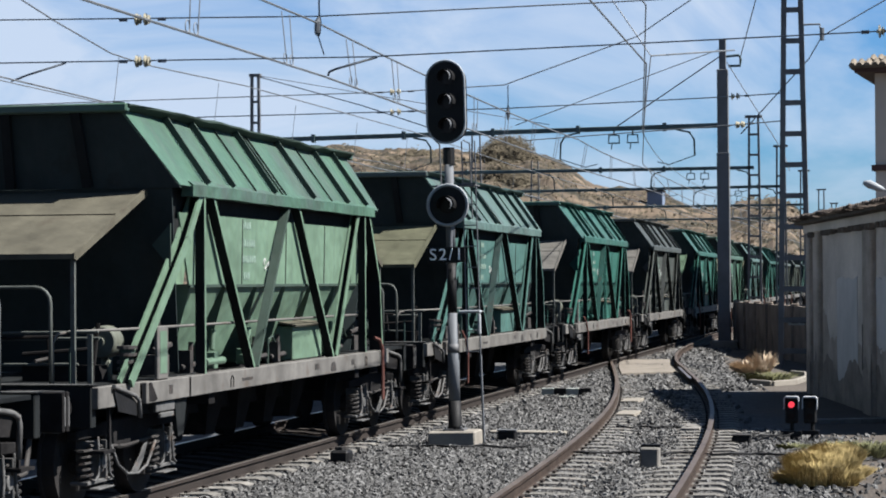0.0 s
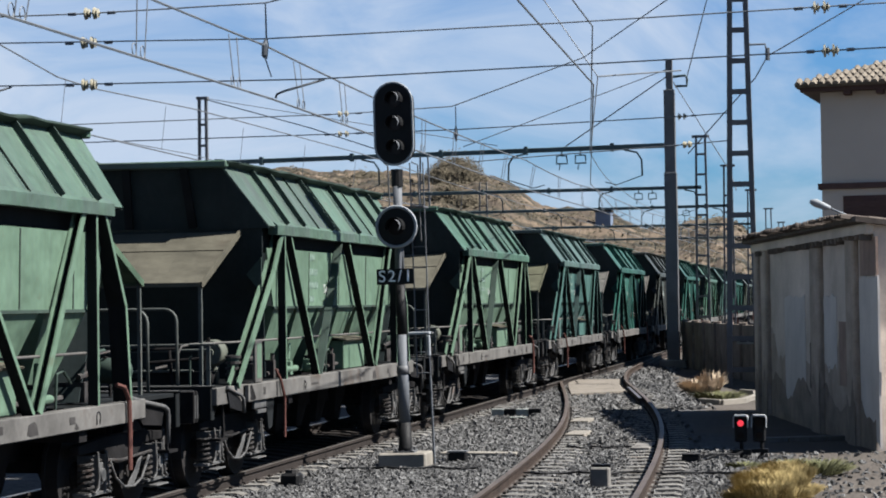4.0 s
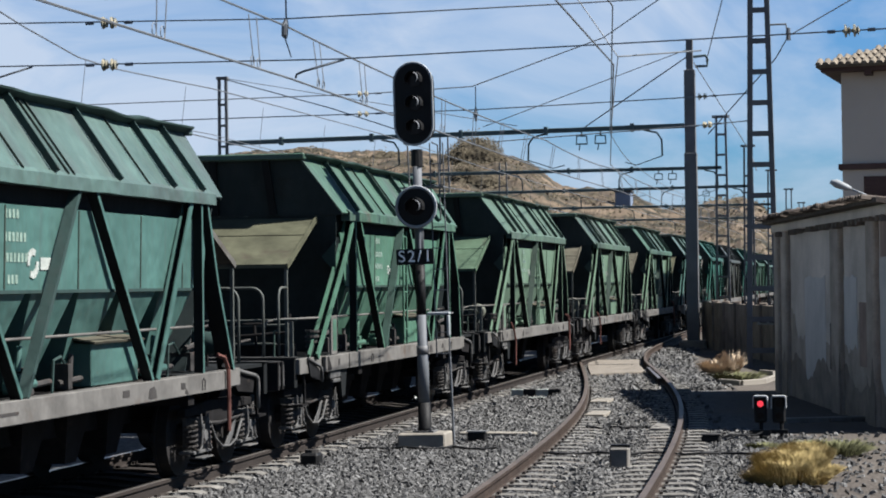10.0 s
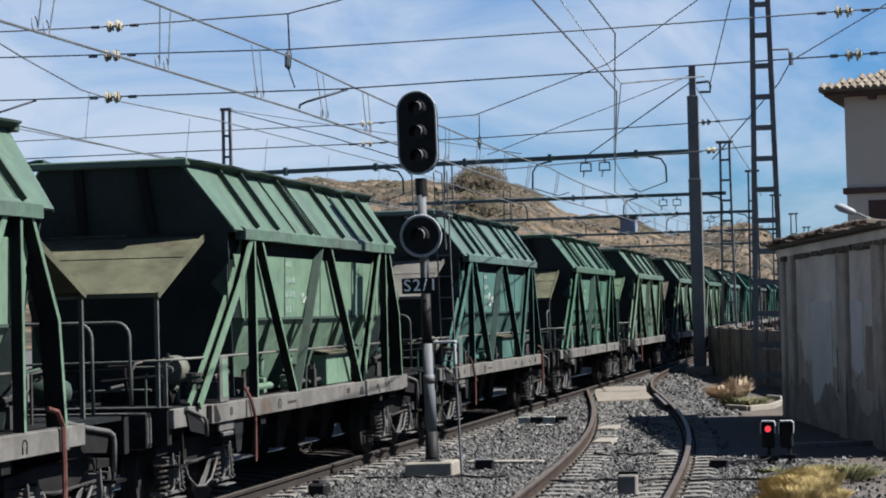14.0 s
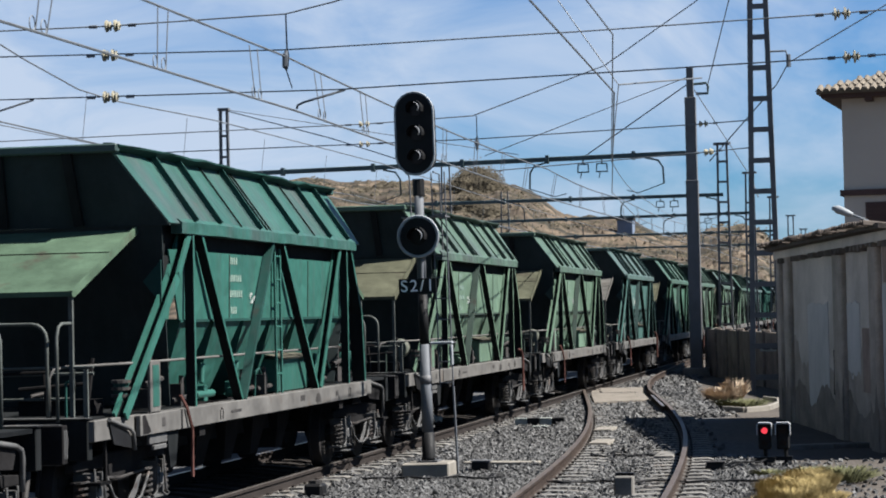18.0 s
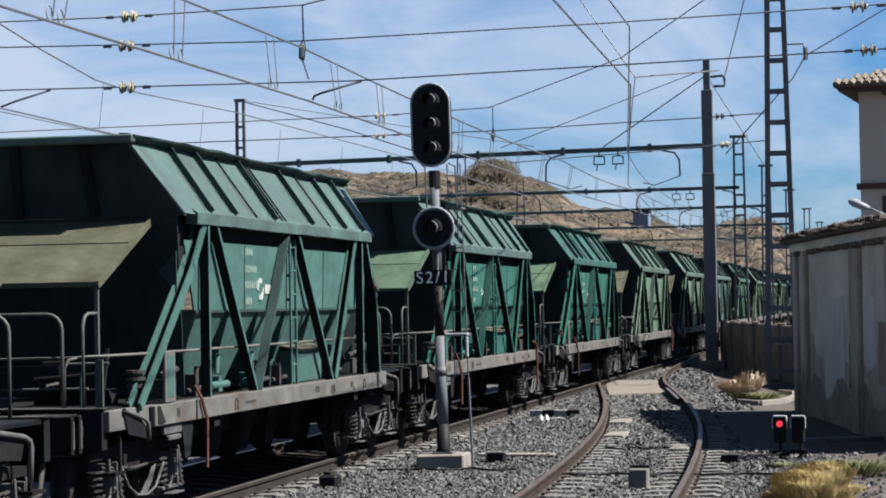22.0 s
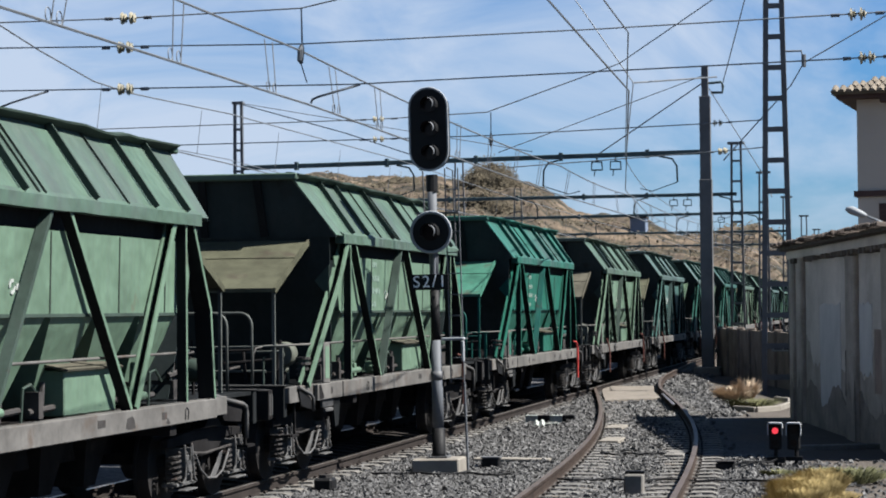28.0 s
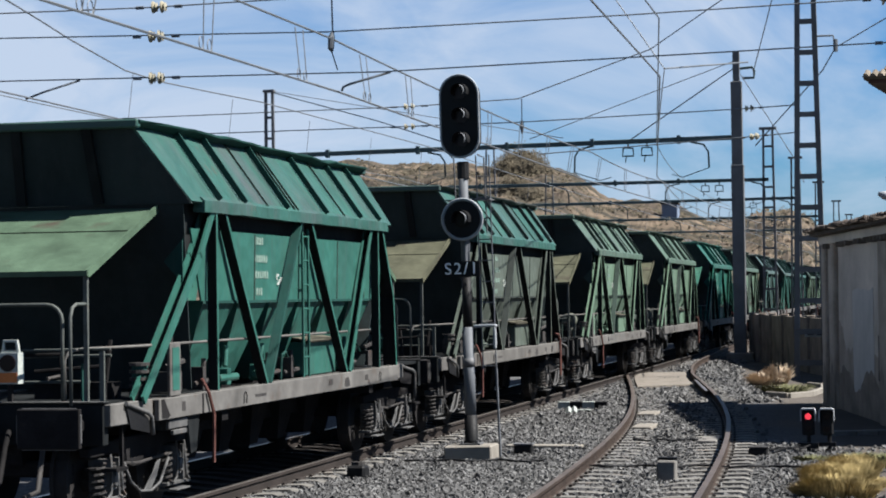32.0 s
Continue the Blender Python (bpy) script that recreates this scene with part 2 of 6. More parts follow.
PATCH = surface("bluish_plaster_patch", (0.82, 0.76, 0.71), rough=0.9, vary=0.12, size=0.8, grain=22, bump=0.15, spots=(0.40, 0.35, 0.32), spot_amount=0.40, spot_size=0.8, spot_soft=0.3, streak=0.2)
DARKPLASTER = surface("brown_mottled_plaster", (0.60, 0.495, 0.41), rough=0.95, vary=0.3, size=0.6, grain=20, bump=0.2, spots=(0.40, 0.33, 0.28), spot_amount=0.6, spot_size=0.9, spot_soft=0.35, streak=0.4)
FOOTBAND = surface("splashed_dirt", (0.38, 0.31, 0.255), rough=0.95, vary=0.35, size=0.6, grain=20, bump=0.2, spots=(0.30, 0.25, 0.21), spot_amount=0.6, spot_size=1.2, spot_soft=0.3)
REDDOOR = surface("faded_brown_boards", (0.46, 0.33, 0.27), rough=0.9, vary=0.3, size=0.8, grain=25, streak=0.5)
TILE = surface("old_roof_tile", (0.150, 0.122, 0.104), rough=0.9, vary=0.3, size=0.25, grain=30, bump=0.3, per_object=0.35)
PALETILE = surface("pale_clay_tile", (0.26, 0.22, 0.175), rough=0.9, vary=0.25, size=0.3, grain=30, bump=0.2, per_object=0.3)
BEIGE = surface("beige_render", (0.66, 0.565, 0.475), rough=0.92, vary=0.06, size=2.5, grain=60, bump=0.08)
BROWN = surface("dark_brown_trim", (0.12, 0.07, 0.06), rough=0.7, vary=0.2, size=0.6)
STEEL = surface("galvanised_blue_grey_steel", (0.165, 0.166, 0.172), rough=0.6, metal=0.2, vary=0.2, size=0.8, grain=25, bump=0.05, spots=(0.10, 0.085, 0.08), spot_amount=0.3, spot_size=1.6)
BEAM = surface("teal_grey_painted_beam", (0.085, 0.125, 0.13), rough=0.6, vary=0.25, size=0.8)
POST = surface("silver_grey_post_paint", (0.145, 0.155, 0.17), rough=0.6, vary=0.15, size=0.4)
BLACK = surface("matt_black_paint", (0.012, 0.012, 0.013), rough=0.6, vary=0.3, size=0.3)
PALEGREY = surface("pale_grey_enamel", (0.50, 0.51, 0.52), rough=0.5, vary=0.15, size=0.2)
RIM = surface("grey_rim_paint", (0.34, 0.36, 0.38), rough=0.5, vary=0.15, size=0.3)
GLASS = surface("dark_lens_glass", (0.016, 0.010, 0.010), rough=0.2, vary=0.1, size=0.1, bump=0, shine=0.12)
WIRE = surface("weathered_copper_wire", (0.18, 0.195, 0.215), rough=0.6, metal=0.3, vary=0.2, size=0.5, bump=0)
CERAMIC = surface("cream_insulator_glaze", (0.40, 0.365, 0.27), rough=0.35, vary=0.2, size=0.1, bump=0, shine=0.5)
STRAW = surface("dry_straw", (0.68, 0.53, 0.38), rough=0.9, vary=0.35, size=0.15, grain=60, bump=0)
YELLOW = surface("yellow_dry_weed", (0.40, 0.29, 0.10), rough=0.9, vary=0.45, size=0.12, grain=60, bump=0, second=(0.50, 0.38, 0.17))
WEED = surface("olive_weed", (0.15, 0.15, 0.07), rough=0.9, vary=0.4, size=0.15, grain=60, bump=0)
SHRUB = surface("olive_brown_shrub", (0.115, 0.096, 0.066), rough=0.95, vary=0.35, size=2.0, grain=8, bump=0)
BLUE = surface("faded_blue_sheet", (0.20, 0.25, 0.34), rough=0.7, vary=0.2, size=2.0)
LAMPRED = bpy.data.materials.new("red_signal_light")
LAMPRED.use_nodes = True
LAMPRED.node_tree.nodes["Principled BSDF"].inputs["Base Color"].default_value = (0.4, 0.01, 0.02, 1)
LAMPRED.node_tree.nodes["Principled BSDF"].inputs["Emission Color"].default_value = (1.0, 0.06, 0.09, 1)
LAMPRED.node_tree.nodes["Principled BSDF"].inputs["Emission Strength"].default_value = 0.32


# ---- mesh tools ----
class Shape:
    """Collects boxes, beams, tubes and plates into one mesh."""

    def __init__(self):
        self.v, self.f, self.k = [], [], []

    def add(self, verts, faces, slot=0):
        o = len(self.v)
        self.v += [tuple(p) for p in verts]
        self.f += [tuple(i + o for i in face) for face in faces]
        self.k += [slot] * len(faces)
        return self

    def frame6(self, a, b, slot=0):
        """Two quads with matching corners become a closed block."""
        return self.add(list(a) + list(b), [(3, 2, 1, 0), (4, 5, 6, 7), (0, 1, 5, 4), (1, 2, 6, 5), (2, 3, 7, 6), (3, 0, 4, 7)], slot)

    def box(self, x0, x1, y0, y1, z0, z1, slot=0):
        q = lambda z: [(x0, y0, z), (x1, y0, z), (x1, y1, z), (x0, y1, z)]
        return self.frame6(q(z0), q(z1), slot)

    def beam(self, p, q, w, h, side=(1, 0, 0), slot=0):
        """A straight bar from p to q: w wide along side, h deep across it."""
        p, q = Vector(p), Vector(q)
        d = (q - p).normalized()
        s = Vector(side)
        s = (s - d * s.dot(d)).normalized()
        u = d.cross(s)
        ring = lambda c: [c - s * w / 2 - u * h / 2, c + s * w / 2 - u * h / 2, c + s * w / 2 + u * h / 2, c - s * w / 2 + u * h / 2]
        return self.frame6(ring(p), ring(q), slot)

    def tube(self, pts, r, n=8, slot=0, cap=True):
        pts = [Vector(p) for p in pts]
        rings, ref = [], None
        for i, p in enumerate(pts):
            d = (pts[min(i + 1, len(pts) - 1)] - pts[max(i - 1, 0)]).normalized()
            if ref is None:
                ref = Vector((0, 0, 1)) if abs(d.z) < 0.9 else Vector((1, 0, 0))
            a = (ref - d * ref.dot(d)).normalized()
            b = d.cross(a)
            ref = a
            rr = r[i] if isinstance(r, (list, tuple)) else r
            rings.append([p + (a * math.cos(t) + b * math.sin(t)) * rr for t in (2 * math.pi * k / n for k in range(n))])
        verts = [v for ring in rings for v in ring]
        faces = [(i * n + k, i * n + (k + 1) % n, (i + 1) * n + (k + 1) % n, (i + 1) * n + k) for i in range(len(pts) - 1) for k in range(n)]
        if cap:
            faces += [tuple(reversed(range(n))), tuple((len(pts) - 1) * n + k for k in range(n))]
        return self.add(verts, faces, slot)

    def plate(self, corners, t, slot=0):
        """A flat or folded quad with thickness t against its normal."""
        c = [Vector(p) for p in corners]
        nrm = (c[1] - c[0]).cross(c[3] - c[0]).normalized()
        return self.frame6([p - nrm * t for p in c], c, slot)

    def prism(self, outline, a, b, axis="y", slot=0):
        """An outline in the plane across the axis, drawn out from a to b along it."""
        at = {"x": lambda u, w, s: (s, u, w), "y": lambda u, w, s: (u, s, w), "z": lambda u, w, s: (u, w, s)}[axis]
        n = len(outline)
        verts = [at(u, w, a) for u, w in outline] + [at(u, w, b) for u, w in outline]
        faces = [tuple(range(n)), tuple(range(2 * n - 1, n - 1, -1))] + [(i, i + n, (i + 1) % n + n, (i + 1) % n) for i in range(n)]
        return self.add(verts, faces, slot)

    def mesh(self, name, mats, bevel=0.0, smooth=False):
        me = bpy.data.meshes.new(name)
        me.from_pydata(self.v, [], self.f)
        for m in mats if isinstance(mats, (list, tuple)) else [mats]:
            me.materials.append(m)
        me.polygons.foreach_set("material_index", self.k)
        bm = bmesh.new()
        bm.from_mesh(me)
        bmesh.ops.recalc_face_normals(bm, faces=bm.faces)
        if bevel:
            bmesh.ops.bevel(bm, geom=list(bm.edges), offset=bevel, segments=1, affect="EDGES", clamp_overlap=True)
        bm.to_mesh(me)
        bm.free()
        if smooth:
            me.polygons.foreach_set("use_smooth", [len(p.vertices) == 4 for p in me.polygons])
        me.update()
        return me


def part(name, shape, mats, parent=None, label="", bevel=0.0, smooth=False):
    ob = new(name, shape.mesh(name, mats, bevel, smooth))
    ob.parent = parent
    return tagged(ob, label)


def thing(name, at, label, category, group="", kind=""):
    ob = new(name)
    ob.matrix_world = at
    return tagged(ob, label, category, group, kind)


def arc(c, r, a0, a1, n, plane="xz"):
    """Points of an arc round c in a plane, angles in degrees."""
    out = []
    for i in range(n + 1):
        a = radians(a0 + (a1 - a0) * i / n)
        u, w = r * math.cos(a), r * math.sin(a)
        out.append((c[0] + u, c[1], c[2] + w) if plane == "xz" else (c[0], c[1] + u, c[2] + w) if plane == "yz" else (c[0] + u, c[1] + w, c[2]))
    return out


# ---- ground, hill and tracks ----
MAIN_X, GAUGE, RAIL_TOP = -8.574, 1.668, 0.17


def glide(points, t):
    """A smooth curve through (t, value) points."""
    i = max(0, min(len(points) - 2, sum(1 for p in points[1:-1] if p[0] <= t)))
    (t0, a), (t1, b) = points[i], points[i + 1]
    slope = lambda j: (points[min(j + 1, len(points) - 1)][1] - points[max(j - 1, 0)][1]) / (points[min(j + 1, len(points) - 1)][0] - points[max(j - 1, 0)][0])
    h, u = t1 - t0, (t - t0) / (t1 - t0)
    return (2 * u**3 - 3 * u**2 + 1) * a + (u**3 - 2 * u**2 + u) * h * slope(i) + (-2 * u**3 + 3 * u**2) * b + (u**3 - u**2) * h * slope(i + 1)


SIDING = [(-30, -1.9), (0, -2.55), (15, -2.92), (24, -3.24), (31.5, -3.66), (38, -4.22), (45, -5.06), (52, -6.05), (58, -6.9), (66, -7.62), (76, -8.02), (92, -8.38), (115, -8.574)]


def siding_x(y):
    return glide(SIDING, y)


def stone_ground():
    m = bpy.data.materials.new("gravel_and_dirt_ground")
    m.use_nodes = True
    n, l = m.node_tree.nodes, m.node_tree.links
    b = n["Principled BSDF"]
    b.inputs["Roughness"].default_value = 0.95
    b.inputs["Specular IOR Level"].default_value = 0.05
    geo = n.new("ShaderNodeNewGeometry")
    cells = n.new("ShaderNodeTexVoronoi")
    cells.inputs["Scale"].default_value = 16
    big = n.new("ShaderNodeTexNoise")
    big.inputs["Scale"].default_value, big.inputs["Detail"].default_value = 0.35, 6
    for t in (cells, big):
        l.new(geo.outputs["Position"], t.inputs["Vector"])
    shade = n.new("ShaderNodeValToRGB")
    shade.color_ramp.elements[0].color, shade.color_ramp.elements[1].color = (0.036, 0.036, 0.037, 1), (0.100, 0.098, 0.097, 1)
    l.new(cells.outputs["Color"], shade.inputs["Fac"])
    earth = n.new("ShaderNodeValToRGB")
    earth.color_ramp.elements[0].color, earth.color_ramp.elements[1].color = (0.040, 0.035, 0.032, 1), (0.098, 0.086, 0.075, 1)
    l.new(big.outputs["Fac"], earth.inputs["Fac"])
    part_xyz = n.new("ShaderNodeSeparateXYZ")
    l.new(geo.outputs["Position"], part_xyz.inputs[0])
    sway = n.new("ShaderNodeMath")
    sway.operation = "MULTIPLY_ADD"
    sway.inputs[1].default_value = 2.5
    l.new(big.outputs["Fac"], sway.inputs[0])
    # the earth strip widens along the curving siding
    past, wider, aside = n.new("ShaderNodeMath"), n.new("ShaderNodeMath"), n.new("ShaderNodeMath")
    past.operation, wider.operation, aside.operation = "SUBTRACT", "MAXIMUM", "MULTIPLY_ADD"
    past.inputs[1].default_value, wider.inputs[1].default_value, aside.inputs[1].default_value = 32.0, 0.0, 0.13
    l.new(part_xyz.outputs["Y"], past.inputs[0])
    l.new(past.outputs[0], wider.inputs[0])
    l.new(wider.outputs[0], aside.inputs[0])
    l.new(part_xyz.outputs["X"], aside.inputs[2])
    l.new(aside.outputs[0], sway.inputs[2])
    edge = n.new("ShaderNodeMapRange")
    edge.inputs["From Min"].default_value, edge.inputs["From Max"].default_value = -0.6, 0.2
    l.new(sway.outputs[0], edge.inputs["Value"])
    mix = n.new("ShaderNodeMix")
    mix.data_type = "RGBA"
    l.new(edge.outputs["Result"], mix.inputs["Factor"])
    l.new(shade.outputs["Color"], mix.inputs["A"])
    l.new(earth.outputs["Color"], mix.inputs["B"])
    # the bed between the main line's rails is near black
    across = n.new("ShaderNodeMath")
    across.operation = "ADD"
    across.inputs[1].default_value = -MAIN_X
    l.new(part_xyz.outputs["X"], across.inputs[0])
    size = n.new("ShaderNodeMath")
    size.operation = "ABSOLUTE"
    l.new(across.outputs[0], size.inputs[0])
    inner_bed = n.new("ShaderNodeMapRange")
    inner_bed.inputs["From Min"].default_value, inner_bed.inputs["From Max"].default_value = 0.72, 0.9
    inner_bed.inputs["To Min"].default_value, inner_bed.inputs["To Max"].default_value = 1.0, 0.0
    l.new(size.outputs[0], inner_bed.inputs["Value"])
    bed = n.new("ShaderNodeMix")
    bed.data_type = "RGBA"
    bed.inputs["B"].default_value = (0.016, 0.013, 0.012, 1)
    l.new(inner_bed.outputs["Result"], bed.inputs["Factor"])
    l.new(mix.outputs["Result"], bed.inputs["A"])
    l.new(bed.outputs["Result"], b.inputs["Base Color"])
    bp = n.new("ShaderNodeBump")
    bp.inputs["Strength"].default_value, bp.inputs["Distance"].default_value = 0.8, 0.03
    l.new(cells.outputs["Distance"], bp.inputs["Height"])
    l.new(bp.outputs["Normal"], b.inputs["Normal"])
    return m


def build_ground():
    s = Shape()
    edges_x = [-1500, -300, -60, -20, -9, -5, -2, 2, 10, 60, 300, 1500]
    edges_y = [-400, -50, 0, 15, 25, 35, 50, 70, 100, 160, 300, 700, 2500]
    nx = len(edges_x)
    verts = [(x, y, -0.03) for y in edges_y for x in edges_x]
    faces = [(j * nx + i, j * nx + i + 1, (j + 1) * nx + i + 1, (j + 1) * nx + i) for j in range(len(edges_y) - 1) for i in range(nx - 1)]
    s.add(verts, faces)
    tagged(part("ground", s, stone_ground()), "pale grey railway ballast and trodden dry earth", "ground", kind="structure")


def build_stones():
    """Loose ballast stones, thick near the signal and thinner further off."""
    rng = np.random.default_rng(7)
    base = np.array([[-1, -1, -0.7], [1, -0.9, -0.7], [0.9, 1, -0.7], [-0.9, 0.9, -0.7], [-0.6, -0.7, 0.7], [0.7, -0.5, 0.8], [0.5, 0.7, 0.6], [-0.7, 0.5, 0.75]])
    quads = np.array([[3, 2, 1, 0], [4, 5, 6, 7], [0, 1, 5, 4], [1, 2, 6, 5], [2, 3, 7, 6], [3, 0, 4, 7]])
    pts = []
    for y0, y1, per, size in ((21.0, 27.0, 400, 0.030), (27.0, 34.0, 310, 0.033), (34.0, 44.0, 180, 0.041), (44.0, 62.0, 80, 0.053), (62.0, 76.0, 45, 0.064)):
        count = int((y1 - y0) * 10.2 * per)
        x, y = rng.uniform(-9.6, 0.6, count), rng.uniform(y0, y1, count)
        keep = (x < -1.35 + 0.5 * np.sin(y * 0.9) + rng.normal(0, 0.35, count)) | (rng.random(count) < 0.05)
        along_siding = np.interp(y, [p[0] for p in SIDING], [p[1] for p in SIDING])
        keep &= (y < 33.2) | (y > 45.5) | (x < along_siding + 1.2 + rng.normal(0, 0.12, count))
        keep &= (np.abs(x - MAIN_X) > GAUGE / 2 - 0.02) & ((y < 32.6) | (x < -2.7 - 0.12 * (y - 32) + rng.normal(0, 0.25, count)) | (x < np.interp(y, [p[0] for p in SIDING], [p[1] for p in SIDING]) + 2.0 + rng.normal(0, 0.2, count)))
        path = np.interp(y, [p[0] for p in SIDING], [p[1] for p in SIDING])
        for centre in (path, np.full(count, MAIN_X)):
            off, along = np.abs(x - centre), np.abs((y / 0.6) % 1 - 0.5)
            heaped = (x < path - 0.95) & (centre[0] > MAIN_X + 1)
            on_sleeper = (off < 1.32) & (along > 0.29) & (rng.random(count) > 0.12) & ~heaped
            near_rail = np.abs(off - GAUGE / 2) < 0.1
            keep &= ~(on_sleeper | near_rail)
        pts.append(np.stack([x, y, np.full(count, size)], 1)[keep])
    p = np.concatenate(pts)
    count = len(p)
    a = rng.uniform(0, 2 * np.pi, count)
    tilt = rng.normal(0, 0.35, (count, 2))
    path = np.interp(p[:, 1], [q[0] for q in SIDING], [q[1] for q in SIDING])
    heap = 0.045 * ((p[:, 0] < path - 0.95) & (p[:, 0] > path - 1.5))
    scale = p[:, 2, None] * rng.uniform(0.55, 1.25, (count, 3)) * (1, 1, 0.75)
    v = base[None] * (1 + rng.normal(0, 0.16, (count, 8, 3))) * scale[:, None]
    v[..., 2] += v[..., 0] * tilt[:, :1] + v[..., 1] * tilt[:, 1:]
    c, s = np.cos(a)[:, None], np.sin(a)[:, None]
    x, y = v[..., 0] * c - v[..., 1] * s, v[..., 0] * s + v[..., 1] * c
    v = np.stack([x + p[:, :1], y + p[:, 1:2], v[..., 2] + (heap + rng.uniform(-0.025, 0.012, count))[:, None]], -1).reshape(-1, 3)
    f = (quads[None] + 8 * np.arange(count)[:, None, None]).reshape(-1, 4)
    me = bpy.data.meshes.new("ballast_stones")
    me.from_pydata(v.tolist(), [], f.tolist())
    m = bpy.data.materials.new("broken_limestone_ballast")
    m.use_nodes = True
    n, l = m.node_tree.nodes, m.node_tree.links
    geo, ramp, b = n.new("ShaderNodeNewGeometry"), n.new("ShaderNodeValToRGB"), n["Principled BSDF"]
    ramp.color_ramp.elements[0].color, ramp.color_ramp.elements[1].color = (0.038, 0.037, 0.037, 1), (0.126, 0.124, 0.122, 1)
    e = ramp.color_ramp.elements.new(0.5)
    e.color = (0.065, 0.064, 0.063, 1)
    l.new(geo.outputs["Random Per Island"], ramp.inputs["Fac"])
    l.new(ramp.outputs["Color"], b.inputs["Base Color"])
    b.inputs["Roughness"].default_value = 0.9
    b.inputs["Specular IOR Level"].default_value = 0.1
    me.materials.append(m)
    tagged(new("ballast_stones", me), "loose grey and pinkish broken ballast stones between rails", "gravel", kind="stuff")


ROCK = surface("dry_rocky_hillside", (0.060, 0.049, 0.038), rough=0.97, vary=0.5, size=9.0, grain=0.9, bump=0.0, spots=(0.034, 0.032, 0.023), spot_amount=0.80, spot_size=0.22, spot_soft=0.10, second=(0.170, 0.128, 0.090))
SKYLINE = [(-0.60, 0.045), (-0.42, 0.058), (-0.34, 0.066), (-0.2916, 0.0700), (-0.2689, 0.0723), (-0.2466, 0.0692), (-0.2354, 0.0678), (-0.2133, 0.0680), (-0.2023, 0.0665), (-0.1804, 0.0660),
           (-0.1734, 0.0662), (-0.167, 0.0648), (-0.1598, 0.0618), (-0.1484, 0.0540), (-0.1416, 0.0504), (-0.1313, 0.0479), (-0.1188, 0.0466), (-0.1086, 0.0457), (-0.103, 0.0430), (-0.0963, 0.0402),
           (-0.0884, 0.0388), (-0.0839, 0.0392), (-0.0772, 0.0415), (-0.0693, 0.0430), (-0.0582, 0.0430), (-0.0494, 0.0395), (-0.0459, 0.0351), (0.05, 0.025), (0.3, 0.012)]


def hill_z(u, d):
    """Height of the ridge at the bearing u = x / y and the distance d."""
    rise = min(1.0, max(0.0, (d - 172) / 173)) if d <= 345 else max(0.3, 1 - (d - 345) / 420)
    rise = rise * rise * (3 - 2 * rise) if d <= 345 else rise
    e = float(np.interp(u, [p[0] for p in SKYLINE], [p[1] for p in SKYLINE]))
    rough = noise.noise(Vector((u * 45, d * 0.04, 0))) * 1.1 + noise.noise(Vector((u * 150, d * 0.13, 3))) * 0.55 + noise.noise(Vector((u * 420, d * 0.35, 7))) * 0.25
    ledge = math.sin(rise * 26 + 4 * noise.noise(Vector((u * 18, 1, 0)))) * 0.35
    return 0.02 + rise * e * 345 + (rough + ledge) * min(1, rise * 3) * (0.45 if d > 330 else 1)


def build_hill():
    """A dry rocky ridge behind the station; its skyline falls to the right."""
    dist = [170 + 5 * i for i in range(36)] + [350, 365, 400, 520, 700]
    us = np.linspace(-0.6, 0.3, 520)
    verts = [(u * d, d, hill_z(u, d)) for d in dist for u in us]
    n = len(us)
    s = Shape().add(verts, [(j * n + i, j * n + i + 1, (j + 1) * n + i + 1, (j + 1) * n + i) for j in range(len(dist) - 1) for i in range(n - 1)])
    tagged(part("hill", s, ROCK), "dry ochre hillside with rock ledges and scrub behind the tracks", "hill", kind="structure")


def rail_run(centre, side, y0, y1, step):
    s = Shape()
    prof = [(-0.07, 0.0), (0.07, 0.0), (0.07, 0.018), (0.012, 0.035), (0.012, 0.125), (0.036, 0.135), (0.036, 0.17), (-0.036, 0.17), (-0.036, 0.135), (-0.012, 0.125), (-0.012, 0.035), (-0.07, 0.018)]
    ys = list(np.arange(y0, y1, step)) + [y1]
    verts = [(centre(y) + side * GAUGE / 2 + side * 0.036 + u, y, w) for y in ys for u, w in prof]
    n = len(prof)
    for i in range(len(ys) - 1):
        for k in range(n):
            q = (i * n + k, (i + 1) * n + k, (i + 1) * n + (k + 1) % n, i * n + (k + 1) % n)
            s.f.append(q)
            s.k.append(1 if k == 6 else 0)
    s.v = verts
    return s


